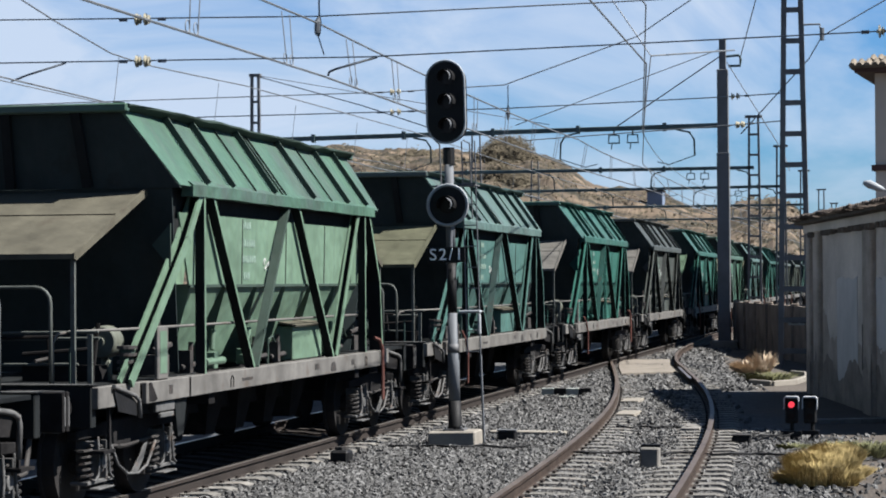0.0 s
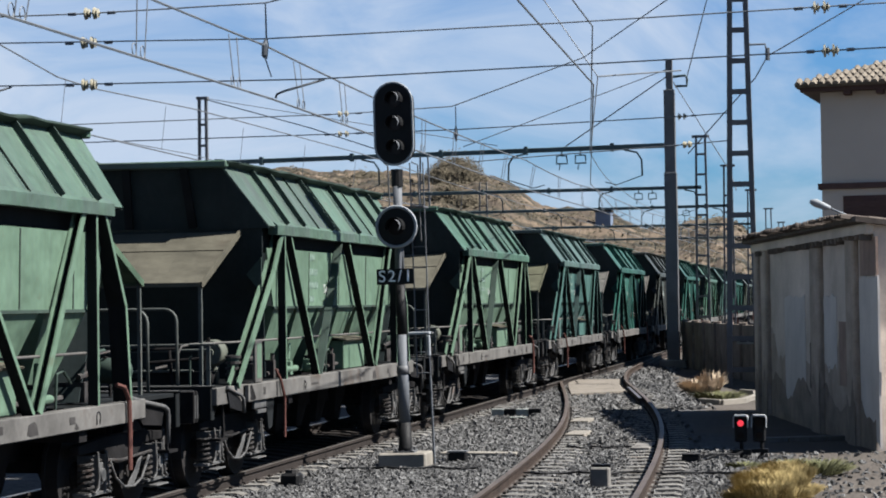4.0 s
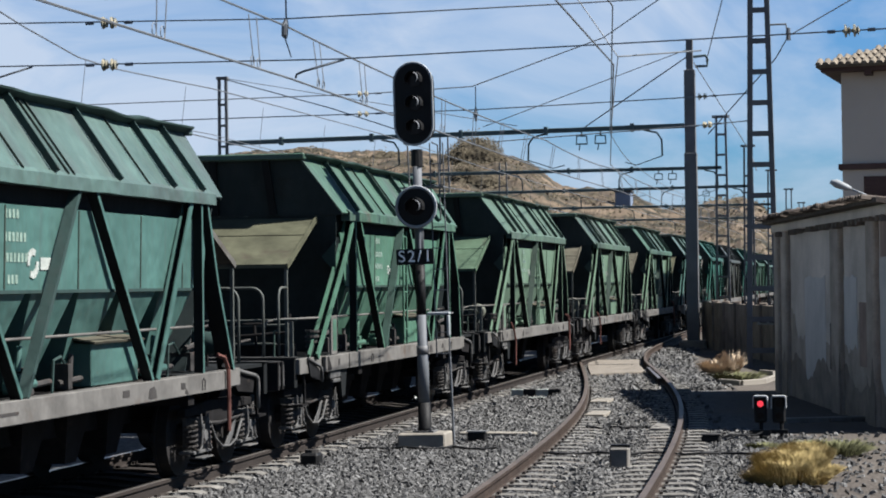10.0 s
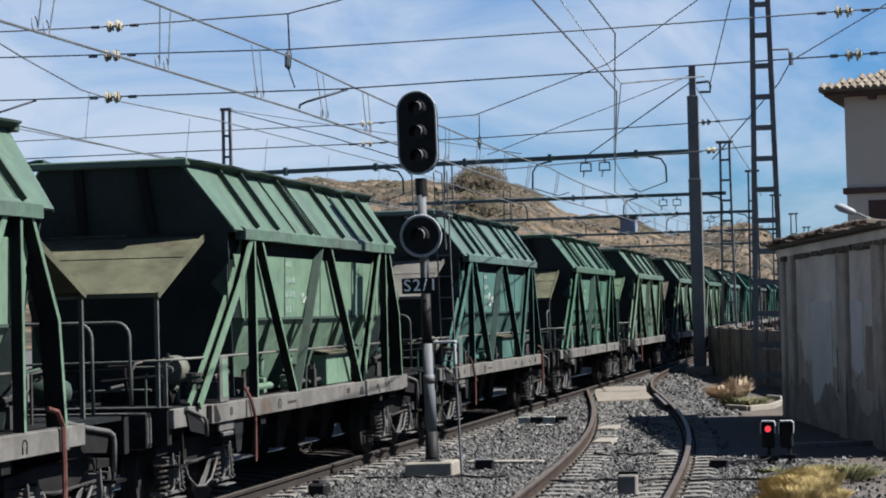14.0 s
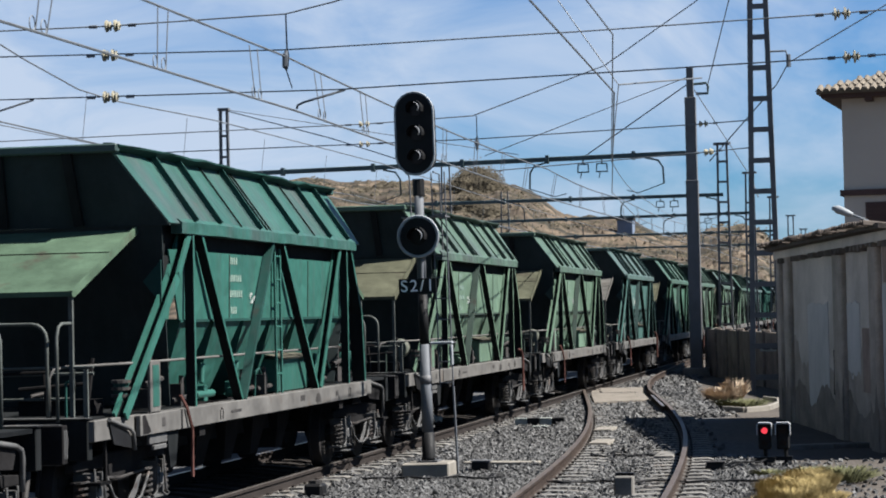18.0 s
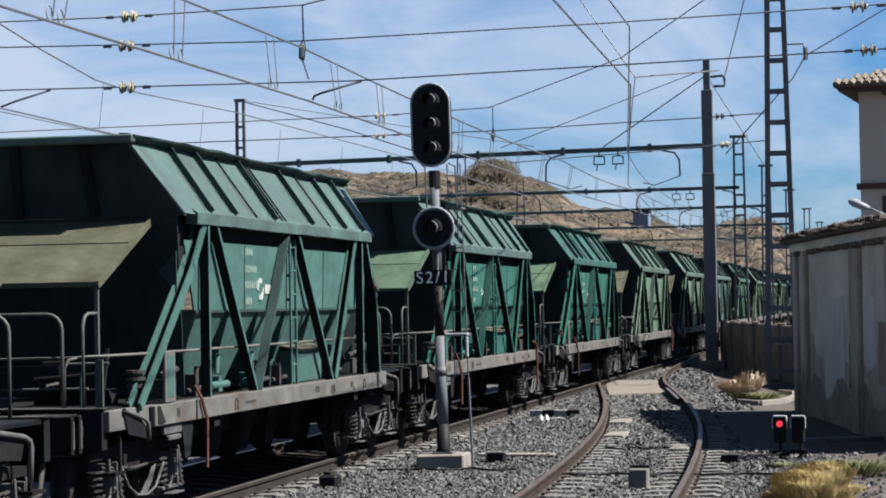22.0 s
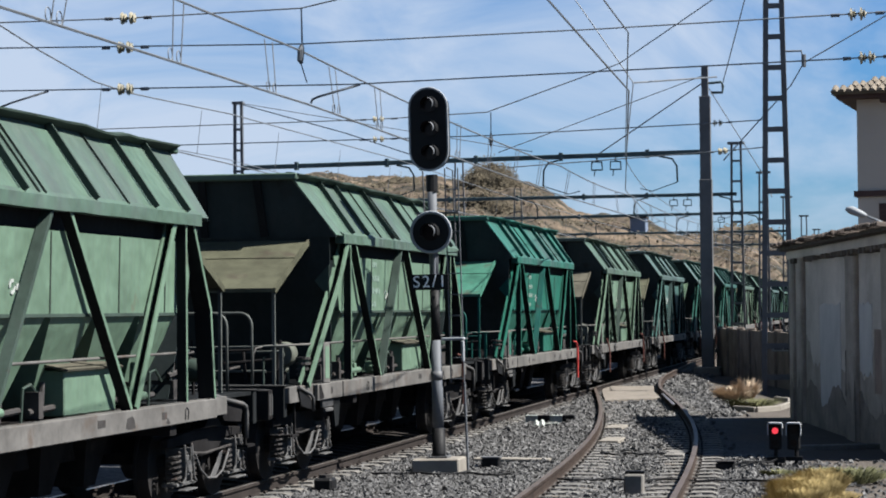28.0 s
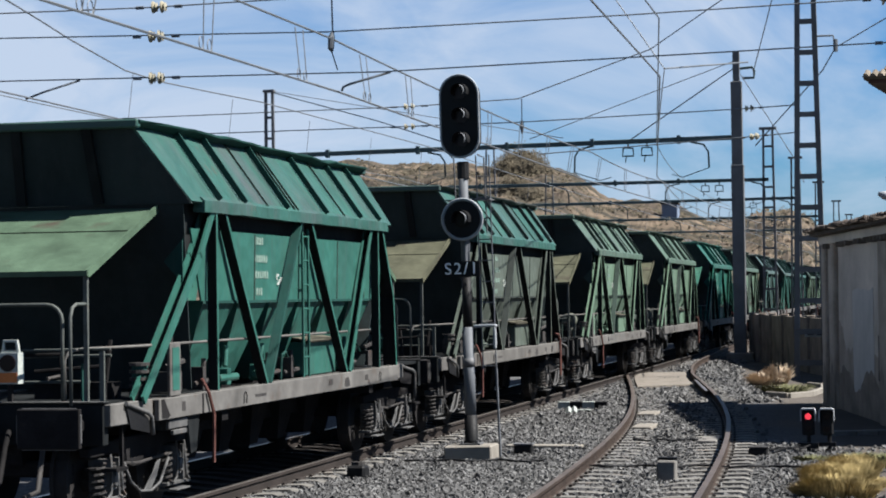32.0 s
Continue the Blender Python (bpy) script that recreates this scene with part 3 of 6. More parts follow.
def build_tracks():
    main = thing("track", Matrix.Identity(4), "main line with rusty-sided rails on concrete sleepers", "railway track", "tracks", "structure")
    for side in (-1, 1):
        part("rail", rail_run(lambda y: MAIN_X, side, -30, 420, 15), [RUST, RAILTOP], main, "rail with a bright worn head")
    siding = thing("track", Matrix.Identity(4), "curving siding with brown rusty rails joining the main line", "railway track", "tracks", "structure")
    for side, end in ((-1, 57.5), (1, 112)):
        part("rail", rail_run(siding_x, side, -28, end, 1.2), [RUSTWEB, RUSTHEAD], siding, "brown rusty rail")
    def sleeper(middle):
        out = Shape()
        for e in (1, -1):
            side = [(e * 0.80, -0.12), (e * 1.3, -0.12), (e * 1.3, 0.015), (e * 1.22, 0.035), (e * 0.80, 0.027)]
            out.prism(side, -0.13, 0.13)
        out.prism([(-0.80, -0.12), (0.80, -0.12), (0.80, 0.027), (0.45, 0.02), (0, -0.03), (-0.45, 0.02), (-0.80, 0.027)], -0.129, 0.129, slot=1)
        return out.mesh("sleeper", [SLEEPER, middle])

    dark_middle, plain = sleeper(SLEEPERDARK), sleeper(SLEEPER)
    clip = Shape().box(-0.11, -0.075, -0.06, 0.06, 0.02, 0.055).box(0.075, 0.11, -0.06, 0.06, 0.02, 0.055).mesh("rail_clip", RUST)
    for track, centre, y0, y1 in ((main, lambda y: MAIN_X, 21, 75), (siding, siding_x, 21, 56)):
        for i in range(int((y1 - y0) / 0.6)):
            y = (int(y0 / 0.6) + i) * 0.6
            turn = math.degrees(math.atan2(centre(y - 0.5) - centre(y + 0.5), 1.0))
            ob = new("sleeper", dark_middle if track == main else plain)
            ob.parent = track
            ob.matrix_local = pose(centre(y), y, 0, 0, 0, turn)
            if y < 46:
                for side in (-1, 1):
                    c = new("rail_clip", clip)
                    c.parent = ob
                    c.matrix_local = pose(side * (GAUGE / 2 + 0.036), 0, 0)
    # crossing of the two tracks: guard rail, stretcher bar and board deck
    part("guard_rail", rail_run(lambda y: siding_x(y) - 0.12, 1, 47, 53, 1.0), [RUST, RAILTOP], siding)
    deck = [(siding_x(y) + e * 0.70, y) for e, ys in ((-1, (51.8, 54.5, 57.5, 61.0)), (1, (61.0, 57.5, 54.5, 53.0))) for y in ys]
    part("crossing_deck", Shape().prism(deck, -0.03, 0.07, "z"), DECK, siding, "sandy weathered deck between the rails", bevel=0.01)
    for y in (36.5, 40.5):
        part("joint_plate", Shape().box(siding_x(y) - 0.72, siding_x(y) - 0.38, y - 0.5, y + 0.5, -0.02, 0.06), CONCRETE, siding, "pale base plate beside the rail", bevel=0.01)
    part("joint_plate", Shape().box(siding_x(33.2) + 0.42, siding_x(33.2) + 0.72, 32.8, 33.8, -0.02, 0.05), SLEEPER, siding, "ochre base plate", bevel=0.01)


# ---- train ----
SPACING, WHEEL_R = 13.91, 0.46
EAVE, RIDGE_X, RIDGE_Z, RIDGE_Y = 1.40, 0.86, 3.90, 4.45


def build_bogie(parent, y, sign):
    bogie = part("bogie", Shape().box(-1.0, 1.0, -0.22, 0.22, 0.55, 0.80).box(-0.9, 0.9, -1.25, -1.15, 0.5, 0.65).box(-0.9, 0.9, 1.15, 1.25, 0.5, 0.65), NEARBLACK, parent, "near-black cast bogie", bevel=0.02)
    bogie.matrix_local = pose(0, y, 0)
    disc = []
    for k in range(28):
        a = 2 * math.pi * k / 28
        disc.append((WHEEL_R * math.cos(a), WHEEL_R * math.sin(a)))
    hub = [(0.13 * math.cos(2 * math.pi * k / 12), 0.13 * math.sin(2 * math.pi * k / 12)) for k in range(12)]
    wheel = Shape().prism(disc, 0.77, 0.90, "x").prism(hub, 0.70, 1.02, "x").prism([(u * 1.055, w * 1.055) for u, w in disc], 0.74, 0.775, "x").mesh("wheel", WHEEL)
    coil = []
    for k in range(49):
        a = 2 * math.pi * k / 9.6
        coil.append((0.072 * math.cos(a), 0.072 * math.sin(a), 0.30 + 0.29 * k / 48))
    spring = Shape().tube(coil, 0.014, 5).mesh("spring", IRON)
    boxy = Shape().box(0.98, 1.18, -0.09, 0.09, 0.36, 0.58).box(0.98, 1.2, 0.10, 0.13, 0.30, 0.66).box(0.98, 1.2, -0.13, -0.10, 0.30, 0.66).prism([(0.07 * math.cos(2 * math.pi * k / 12), 0.07 * math.sin(2 * math.pi * k / 12) + 0.46) for k in range(12)], 1.17, 1.22, "x").box(1.0, 1.18, -0.32, 0.32, 0.26, 0.295)
    for e in (-1, 1):
        boxy.tube([(1.20, e * 0.12, 0.70), (1.215, e * 0.125, 0.46), (1.215, e * 0.15, 0.34), (1.21, e * 0.24, 0.29)], 0.014, 6)
    boxy.box(1.04, 1.24, -0.20, 0.20, 0.205, 0.225)
    axlebox = boxy.mesh("axle_box", DUSTIRON, 0.008)
    for side in (1, -1):
        outline = [(-1.32, 0.68), (-0.62, 0.68), (-0.42, 0.56), (-0.2, 0.52), (0.2, 0.52), (0.42, 0.56), (0.62, 0.68), (1.32, 0.68), (1.32, 0.77), (0.55, 0.82), (-0.55, 0.82), (-1.32, 0.77)]
        s = Shape().prism(outline, side * 1.06 - 0.05, side * 1.06 + 0.05, "x")
        part("side_frame", s, NEARBLACK, bogie, bevel=0.01)
        if side > 0:
            hanger = Shape().tube([(1.19, -0.66, 0.60), (1.20, -0.50, 0.40), (1.20, -0.25, 0.29), (1.20, 0.05, 0.27), (1.20, 0.30, 0.33), (1.19, 0.58, 0.55)], 0.014, 7)
            part("brake_hanger", hanger, DUSTIRON, bogie, "pale sagging brake hanger rod", smooth=True)
            leaf = [(-0.10, 0.29), (0.08, 0.28), (0.24, 0.40), (0.36, 0.56), (0.24, 0.53), (0.14, 0.44), (0.02, 0.37)]
            part("brake_lever", Shape().prism(leaf, 1.175, 1.19, "x"), DUSTIRON, bogie, "pale dusty brake lever plate", bevel=0.004)
            part("brake_rod", Shape().tube([(1.15, -1.1, 0.62), (1.16, -0.2, 0.56), (1.15, 1.1, 0.60)], 0.014, 6), IRON, bogie)
        for e in (-0.9, 0.9):
            w = new("wheel", wheel)
            w.parent = bogie
            w.matrix_local = pose(0, e, WHEEL_R, 0, 0, 0 if side > 0 else 180)
            a = new("axle_box", axlebox)
            a.parent = bogie
            a.matrix_local = pose(0, e, 0, 0, 0, 0 if side > 0 else 180)
            for o in (-0.25, 0.25):
                c = new("spring", spring)
                c.parent = bogie
                c.matrix_local = pose(side * 1.12, e + o, 0)
    return bogie


def dented(outline, y0, y1, steps, amount, seed):
    """A profile drawn out along y with small dents."""
    rng, n, s = random.Random(seed), len(outline), Shape()
    verts = []
    for i in range(steps + 1):
        du, dw = rng.gauss(0, amount), rng.gauss(0, amount * 0.7)
        y = y0 + (y1 - y0) * i / steps
        verts += [(u + du * (0.4 + rng.random()), y, w + dw) for u, w in outline]
    faces = [(i * n + k, (i + 1) * n + k, (i + 1) * n + (k + 1) % n, i * n + (k + 1) % n) for i in range(steps) for k in range(n)]
    return s.add(verts, faces + [tuple(range(n)), tuple(steps * n + k for k in range(n))])


def build_wagon():
    """One open bogie hopper wagon, y ahead, z from the rail top, x = +1.4 the side that the camera sees."""
    w = thing("hopper_wagon", pose(MAIN_X, 0, RAIL_TOP), "", "hopper wagon", "wagons of the train")
    P, R, G = PAINTS["pale"], ROOF["pale"], GRIMY_SHADED["pale"]
    hop = Shape()
    for sx in (1, -1):
        hop.plate([(sx * 1.27, -3.55, 2.10), (sx * 1.27, 3.55, 2.10), (sx * 1.289, 3.93, 2.86), (sx * 1.289, -3.93, 2.86)][:: sx], 0.02)
    part("hopper_side", hop, P, w, bevel=0)
    # set-back strip below the eave; the eave's shade is painted onto it
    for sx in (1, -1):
        part("side_recess", Shape().plate([(sx * 1.22, -3.90, 2.80), (sx * 1.22, 3.90, 2.80), (sx * 1.24, 4.02, 3.12), (sx * 1.24, -4.02, 3.12)][:: sx], 0.02), SHADEDARK, w, "recess under the eave with its shade painted dark")
    for a, b in ((-3.5, -2.40), (-2.28, -1.23), (-1.11, -0.06), (0.06, 1.11), (1.23, 2.28), (2.40, 3.5)):
        c = (a + b) / 2
        top = [(1.268, a, 2.12), (1.268, b, 2.12), (-1.268, b, 2.12), (-1.268, a, 2.12)]
        low = [(0.90, c - 0.22, 1.2), (0.90, c + 0.22, 1.2), (-0.90, c + 0.22, 1.2), (-0.90, c - 0.22, 1.2)]
        part("hopper_funnel", Shape().frame6(top, low), P, w)
        part("discharge_gate", Shape().box(-0.8, 0.8, c - 0.25, c + 0.25, 0.92, 1.21), NEARBLACK, w, bevel=0.01)
        part("discharge_chute", Shape().frame6([(0.62, c - 0.36, 0.95), (0.62, c + 0.36, 0.95), (-0.62, c + 0.36, 0.95), (-0.62, c - 0.36, 0.95)], [(0.5, c - 0.16, 0.34), (0.5, c + 0.16, 0.34), (-0.5, c + 0.16, 0.34), (-0.5, c - 0.16, 0.34)]), NEARBLACK, w, "near-black discharge chute")
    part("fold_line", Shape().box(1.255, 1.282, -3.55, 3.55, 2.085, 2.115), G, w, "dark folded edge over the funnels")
    for y in (-1.75, 0.0, 1.75, 3.1):
        part("panel_seam", Shape().beam((1.273, y, 2.12), (1.290, y, 2.85), 0.012, 0.022), SEAM, w, "dark sooty panel joint")
    for sx in (1, -1):
        edge = [(sx * EAVE, -4.2, 3.13), (sx * EAVE, 4.2, 3.13), (sx * RIDGE_X, RIDGE_Y, RIDGE_Z), (sx * RIDGE_X, -RIDGE_Y, RIDGE_Z)]
        part("sloping_panel", Shape().plate(edge[::sx], 0.025), R, w)
        part("eave_beam", dented([(sx * 1.30, 3.03), (sx * 1.43, 3.03), (sx * 1.43, 3.15), (sx * 1.38, 3.19), (sx * 1.30, 3.13)], -3.86, 3.86, 18, 0.005, 4 + sx), R, w, "dented channel along the eave")
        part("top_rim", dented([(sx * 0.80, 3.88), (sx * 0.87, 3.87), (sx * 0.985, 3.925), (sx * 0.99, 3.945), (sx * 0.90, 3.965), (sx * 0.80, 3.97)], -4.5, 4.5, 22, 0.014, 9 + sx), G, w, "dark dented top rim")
        for y in (-3.36, -2.49, -0.88, 0.80, 2.46, 3.45):
            a, b = Vector((sx * 1.40, y, 3.16)), Vector((sx * 0.88, y + 0.06, 3.89))
            out = Vector((sx * 0.82, 0, 0.57)) * 0.03
            part("rib", Shape().beam(a + out, b + out, 0.03, 0.065, (0, 1, 0)), G, w)
    for y in (-1.62, -0.55, -0.40, 1.7):
        part("panel_crease", Shape().beam((1.408, y, 3.17), (0.89, y + 0.05, 3.88), 0.012, 0.022, (0, 1, 0)), SEAM, w, "dark crease in the sloping panel")
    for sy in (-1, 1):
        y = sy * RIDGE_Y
        # end wall and slope carry their shade as dark colour
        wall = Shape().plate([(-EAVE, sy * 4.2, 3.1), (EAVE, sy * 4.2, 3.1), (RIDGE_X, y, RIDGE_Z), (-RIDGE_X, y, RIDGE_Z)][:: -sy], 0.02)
        part("end_wall", wall, ENDWALL, w, "end wall darkened by painted-in shade")
        part("end_slope", Shape().plate([(-1.15, sy * 3.56, 1.2), (1.15, sy * 3.56, 1.2), (EAVE - 0.1, sy * 4.18, 3.1), (-EAVE + 0.1, sy * 4.18, 3.1)][:: -sy], 0.02), ENDWALL, w, "end slope darkened by painted-in shade")
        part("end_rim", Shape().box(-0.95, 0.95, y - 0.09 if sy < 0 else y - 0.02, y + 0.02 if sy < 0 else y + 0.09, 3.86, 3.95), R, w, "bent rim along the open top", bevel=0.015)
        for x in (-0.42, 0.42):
            part("end_rib", Shape().beam((x, sy * 4.24, 3.12), (x * 0.9, y + sy * 0.03, 3.88), 0.10, 0.06), SHADEDARK, w)
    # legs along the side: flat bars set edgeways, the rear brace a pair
    # webs take the shade as near-black colour, outer edges the lit paint
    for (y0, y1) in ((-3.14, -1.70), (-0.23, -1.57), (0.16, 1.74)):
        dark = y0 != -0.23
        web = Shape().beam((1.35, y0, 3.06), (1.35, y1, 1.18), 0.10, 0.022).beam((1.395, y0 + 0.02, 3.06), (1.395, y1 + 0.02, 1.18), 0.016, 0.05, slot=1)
        part("diagonal_leg", web, [SHADEDARK if dark else G, P if dark else G], w, "steel angle leg with a painted outer edge")
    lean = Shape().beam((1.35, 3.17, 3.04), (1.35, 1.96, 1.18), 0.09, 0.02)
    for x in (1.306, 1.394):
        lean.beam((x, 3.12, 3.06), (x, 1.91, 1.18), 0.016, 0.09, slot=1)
    part("diagonal_leg", lean, [SHADEDARK, P], w, "channel leg with its web painted shade-dark and lighter edges")
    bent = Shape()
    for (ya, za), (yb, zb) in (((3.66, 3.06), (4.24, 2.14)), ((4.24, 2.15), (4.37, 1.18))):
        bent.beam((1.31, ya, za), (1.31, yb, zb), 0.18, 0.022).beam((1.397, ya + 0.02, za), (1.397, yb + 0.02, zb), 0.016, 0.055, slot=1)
    part("bent_leg", bent, [SHADEDARK, P], w, "bent front leg, web painted shade-dark, with a lighter outer edge")
    part("straight_leg", Shape().beam((1.31, 3.62, 3.06), (1.31, 3.98, 2.16), 0.18, 0.022).beam((1.31, 3.98, 2.17), (1.31, 4.54, 1.18), 0.18, 0.022).beam((1.397, 3.64, 3.06), (1.397, 4.0, 2.16), 0.016, 0.055, slot=1).beam((1.397, 4.0, 2.17), (1.397, 4.56, 1.18), 0.016, 0.055, slot=1), [SHADEDARK, P], w, "front leg, web painted shade-dark, with a lighter outer edge")
    part("leg_gusset", Shape().prism([(3.45, 2.80), (3.53, 2.52), (3.45, 2.15)], 1.385, 1.40, "x"), P, w, "small painted gusset on the upright leg")
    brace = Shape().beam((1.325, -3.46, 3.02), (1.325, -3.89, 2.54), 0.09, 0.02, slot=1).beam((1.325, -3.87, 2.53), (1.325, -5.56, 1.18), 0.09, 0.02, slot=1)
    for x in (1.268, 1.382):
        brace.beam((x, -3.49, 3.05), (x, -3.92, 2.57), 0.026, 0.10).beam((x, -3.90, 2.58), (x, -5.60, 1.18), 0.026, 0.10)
    part("rear_brace", brace, [P, SHADEDARK], w, "painted channel brace with a sooty web")
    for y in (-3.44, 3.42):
        part("upright_leg", Shape().beam((1.35, y, 3.06), (1.35, y, 1.18), 0.10, 0.022).beam((1.395, y + 0.02, 3.06), (1.395, y + 0.02, 1.18), 0.016, 0.05, slot=1), [SHADEDARK, P], w, "upright steel angle leg, web painted shade-dark, with a lighter outer edge")
    for y0, y1 in ((-3.42, -3.42), (3.42, 3.42), (-3.5, -5.9)):
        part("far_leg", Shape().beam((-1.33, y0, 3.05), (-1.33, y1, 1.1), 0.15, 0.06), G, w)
    # frame
    for sx in (1, -1):
        part("sill", Shape().box(min(sx * 1.36, sx * 1.415), max(sx * 1.36, sx * 1.415), -5.25, 4.42, 0.965, 1.175).box(min(sx * 1.22, sx * 1.38), max(sx * 1.22, sx * 1.38), -5.25, 4.42, 1.15, 1.172), SILL, w, "grimy white side beam", bevel=0.008)
    for y0, y1 in ((-6.34, -5.24), (4.4, 5.0)):
        part("end_sill", Shape().box(1.26, 1.345, y0, y1, 0.975, 1.178), SILL, w, "chipped pale end beam", bevel=0.008)
    # added plates that block sun from falling between funnels and side beam
    for sx in (1, -1):
        part("side_deck", Shape().box(min(sx * 0.70, sx * 1.36), max(sx * 0.70, sx * 1.36), -3.5, 3.5, 1.11, 1.14), NEARBLACK, w, "added near-black plate that keeps sun off the chutes")
    part("centre_beam", Shape().box(-0.45, 0.45, -6.3, 6.3, 0.62, 1.12).box(-1.36, 1.36, -3.2, -3.0, 0.85, 1.1).box(-1.36, 1.36, 3.0, 3.2, 0.85, 1.1), NEARBLACK, w)
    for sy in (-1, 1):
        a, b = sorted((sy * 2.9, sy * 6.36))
        part("end_deck", Shape().box(-1.25, 1.25, a, b, 1.14, 1.18), SHADEDARK, w)
        part("headstock", Shape().box(-1.28, 1.28, *sorted((sy * 6.36, sy * 6.24)), 0.80, 1.18).box(-1.30, 1.30, *sorted((sy * 6.37, sy * 6.23)), 1.185, 1.205, slot=1), [SHADEDARK, DUSTIRON], w, bevel=0.01)
        part("coupling", Shape().box(-0.12, 0.12, *sorted((sy * 6.36, sy * 6.62)), 0.82, 1.02).tube([(0, sy * 6.6, 0.9), (0.07, sy * 6.75, 0.78), (0, sy * 6.93, 0.74), (-0.07, sy * 6.75, 0.78), (0, sy * 6.6, 0.9)], 0.025, 6), NEARBLACK, w)
        for x in (-0.98, 0.98):
            b = Shape().tube([(x, sy * 6.36, 0.99), (x, sy * 6.62, 0.99)], 0.12, 10).tube([(x, sy * 6.62, 0.99), (x, sy * 6.9, 0.99)], 0.085, 10).box(x - 0.30, x + 0.30, *sorted((sy * 6.88, sy * 6.935)), 0.81, 1.17)
            buffer = part("buffer", b, NEARBLACK, w, "near-black buffer with an oblong head", bevel=0.01)
            # pale loop that paints in the lit rim of the head
            loop = [(x + u * 0.295, sy * 6.91, 0.99 + v * 0.175) for u, v in ((-1, -0.7), (-0.85, -1), (0.85, -1), (1, -0.7), (1, 0.7), (0.85, 1), (-0.85, 1), (-1, 0.7), (-1, -0.7))]
            part("head_edge", Shape().tube(loop, 0.016, 5), DUSTIRON, buffer, "pale edge painting in the sunlit rim of the buffer head")
        part("foot_step", Shape().box(1.0, 1.32, *sorted((sy * 5.85, sy * 6.15)), 0.55, 0.58).box(1.26, 1.29, *sorted((sy * 5.88, sy * 5.92)), 0.55, 1.0), NEARBLACK, w)
        if sy < 0:
            part("step_pipe", Shape().tube([(1.37, sy * 6.02, 1.17), (1.38, sy * 5.48, 1.06), (1.38, sy * 5.37, 1.01), (1.38, sy * 5.34, 0.84)], 0.022, 7), DUSTIRON, w, "bent dusty pipe over the step", smooth=True)
        for x, drop, mat in ((0.72, 0.42, IRON), (0.35, 0.5, NEARBLACK), (-0.5, 0.45, IRON)):
            part("coupling_hose", Shape().tube([(x, sy * 6.34, 0.95), (x + 0.05, sy * 6.55, 0.82), (x + 0.08, sy * 6.75, drop), (x + 0.03, sy * 6.95, drop - 0.04)], 0.026, 7), mat, w, smooth=True)
    for y, sy in ((-4.97, -1), (4.97, 1)):
        build_bogie(w, y, sy)
    # roofs over the end platforms, their posts and rails
    for sy in (-1, 1):
        roof = part("platform_roof", Shape().plate([(-1.02, sy * 5.86, 2.41), (1.02, sy * 5.86, 2.41), (1.02, sy * 4.22, 3.06), (-1.02, sy * 4.22, 3.06)][:: -sy], 0.015), DUST["olive"], w, "dusty sloping platform roof")
        part("fold", Shape().box(-1.0, 1.0, *sorted((sy * 4.86, sy * 4.84)), 2.79, 2.818), NEARBLACK, roof)
        for x in (-1.03, 1.03):
            part("roof_edge", Shape().beam((x, sy * 5.88, 2.38), (x, sy * 4.2, 3.06), 0.025, 0.075), DUST["olive"], roof)
        part("roof_edge", Shape().box(-1.04, 1.04, *sorted((sy * 5.87, sy * 5.90)), 2.36, 2.41), DUST["olive"], roof)
        for x in (-1.0, 1.0):
            part("roof_post", Shape().beam((x, sy * 5.84, 2.39), (x, sy * 5.84, 1.17), 0.04, 0.04), PIPE, w, "worn grey roof post")
    for x0, x1, y, z in ((-0.85, 0.82, -6.2, 2.10), (-0.85, 0.97, 6.2, 2.10)):
        hoop = [(x0, y, 1.17), (x0, y, z - 0.15), *arc((x0 + 0.15, y, z - 0.15), 0.15, 180, 90, 4), *arc((x1 - 0.15, y, z - 0.15), 0.15, 90, 0, 4), (x1, y, 1.17)]
        part("hand_rail", Shape().tube(hoop, 0.018, 7), PIPE, w, "worn grey tube railing", smooth=True)
    part("hand_rail", Shape().tube([(0.80, -6.10, 1.17), (0.80, -6.10, 1.58), (0.84, -6.08, 1.66), (0.92, -6.0, 1.68), (1.26, -5.2, 1.69), (1.28, -3.6, 1.69), (1.28, 3.7, 1.69)], 0.015, 7), SILL, w, "thin pale side rail", smooth=True)
    part("rail_stub", Shape().beam((1.17, -6.1, 1.17), (1.17, -6.1, 1.66), 0.045, 0.03), PIPE, w, "short pale upright")
    part("hand_rail", Shape().tube([(-0.9, -6.02, 1.66), (1.22, -6.02, 1.68)], 0.013, 6).tube([(-0.9, -5.3, 1.58), (0.95, -5.3, 1.60)], 0.016, 6).tube([(-0.9, -5.35, 1.34), (0.75, -5.35, 1.35)], 0.016, 6), PIPE, w, "thin cross rails")
    # gear on the platform and below the hopper
    part("air_tank", Shape().tube([(0.72, 5.25, 1.46), (0.78, 5.25, 1.46), (1.02, 5.25, 1.46), (1.09, 5.25, 1.46), (1.12, 5.25, 1.46)], [0.07, 0.135, 0.135, 0.09, 0.02], 16), G, w, smooth=True)
    gear = Shape().box(0.15, 0.95, -5.3, -5.05, 1.18, 1.34).tube([(0.2, -5.4, 1.45), (0.9, -5.4, 1.5)], 0.02, 7).tube([(0.5, -5.4, 1.18), (0.45, -5.35, 1.6)], 0.02, 7).tube([(-0.6, -5.5, 1.6), (0.6, -5.5, 1.62)], 0.018, 7).tube([(-0.2, -5.5, 1.18), (-0.2, -5.5, 1.75)], 0.018, 7).tube([(0.85, -5.25, 1.2), (0.9, -5.2, 1.75)], 0.025, 7)
    part("brake_gear", gear, NEARBLACK, w, "near-black brake rods")
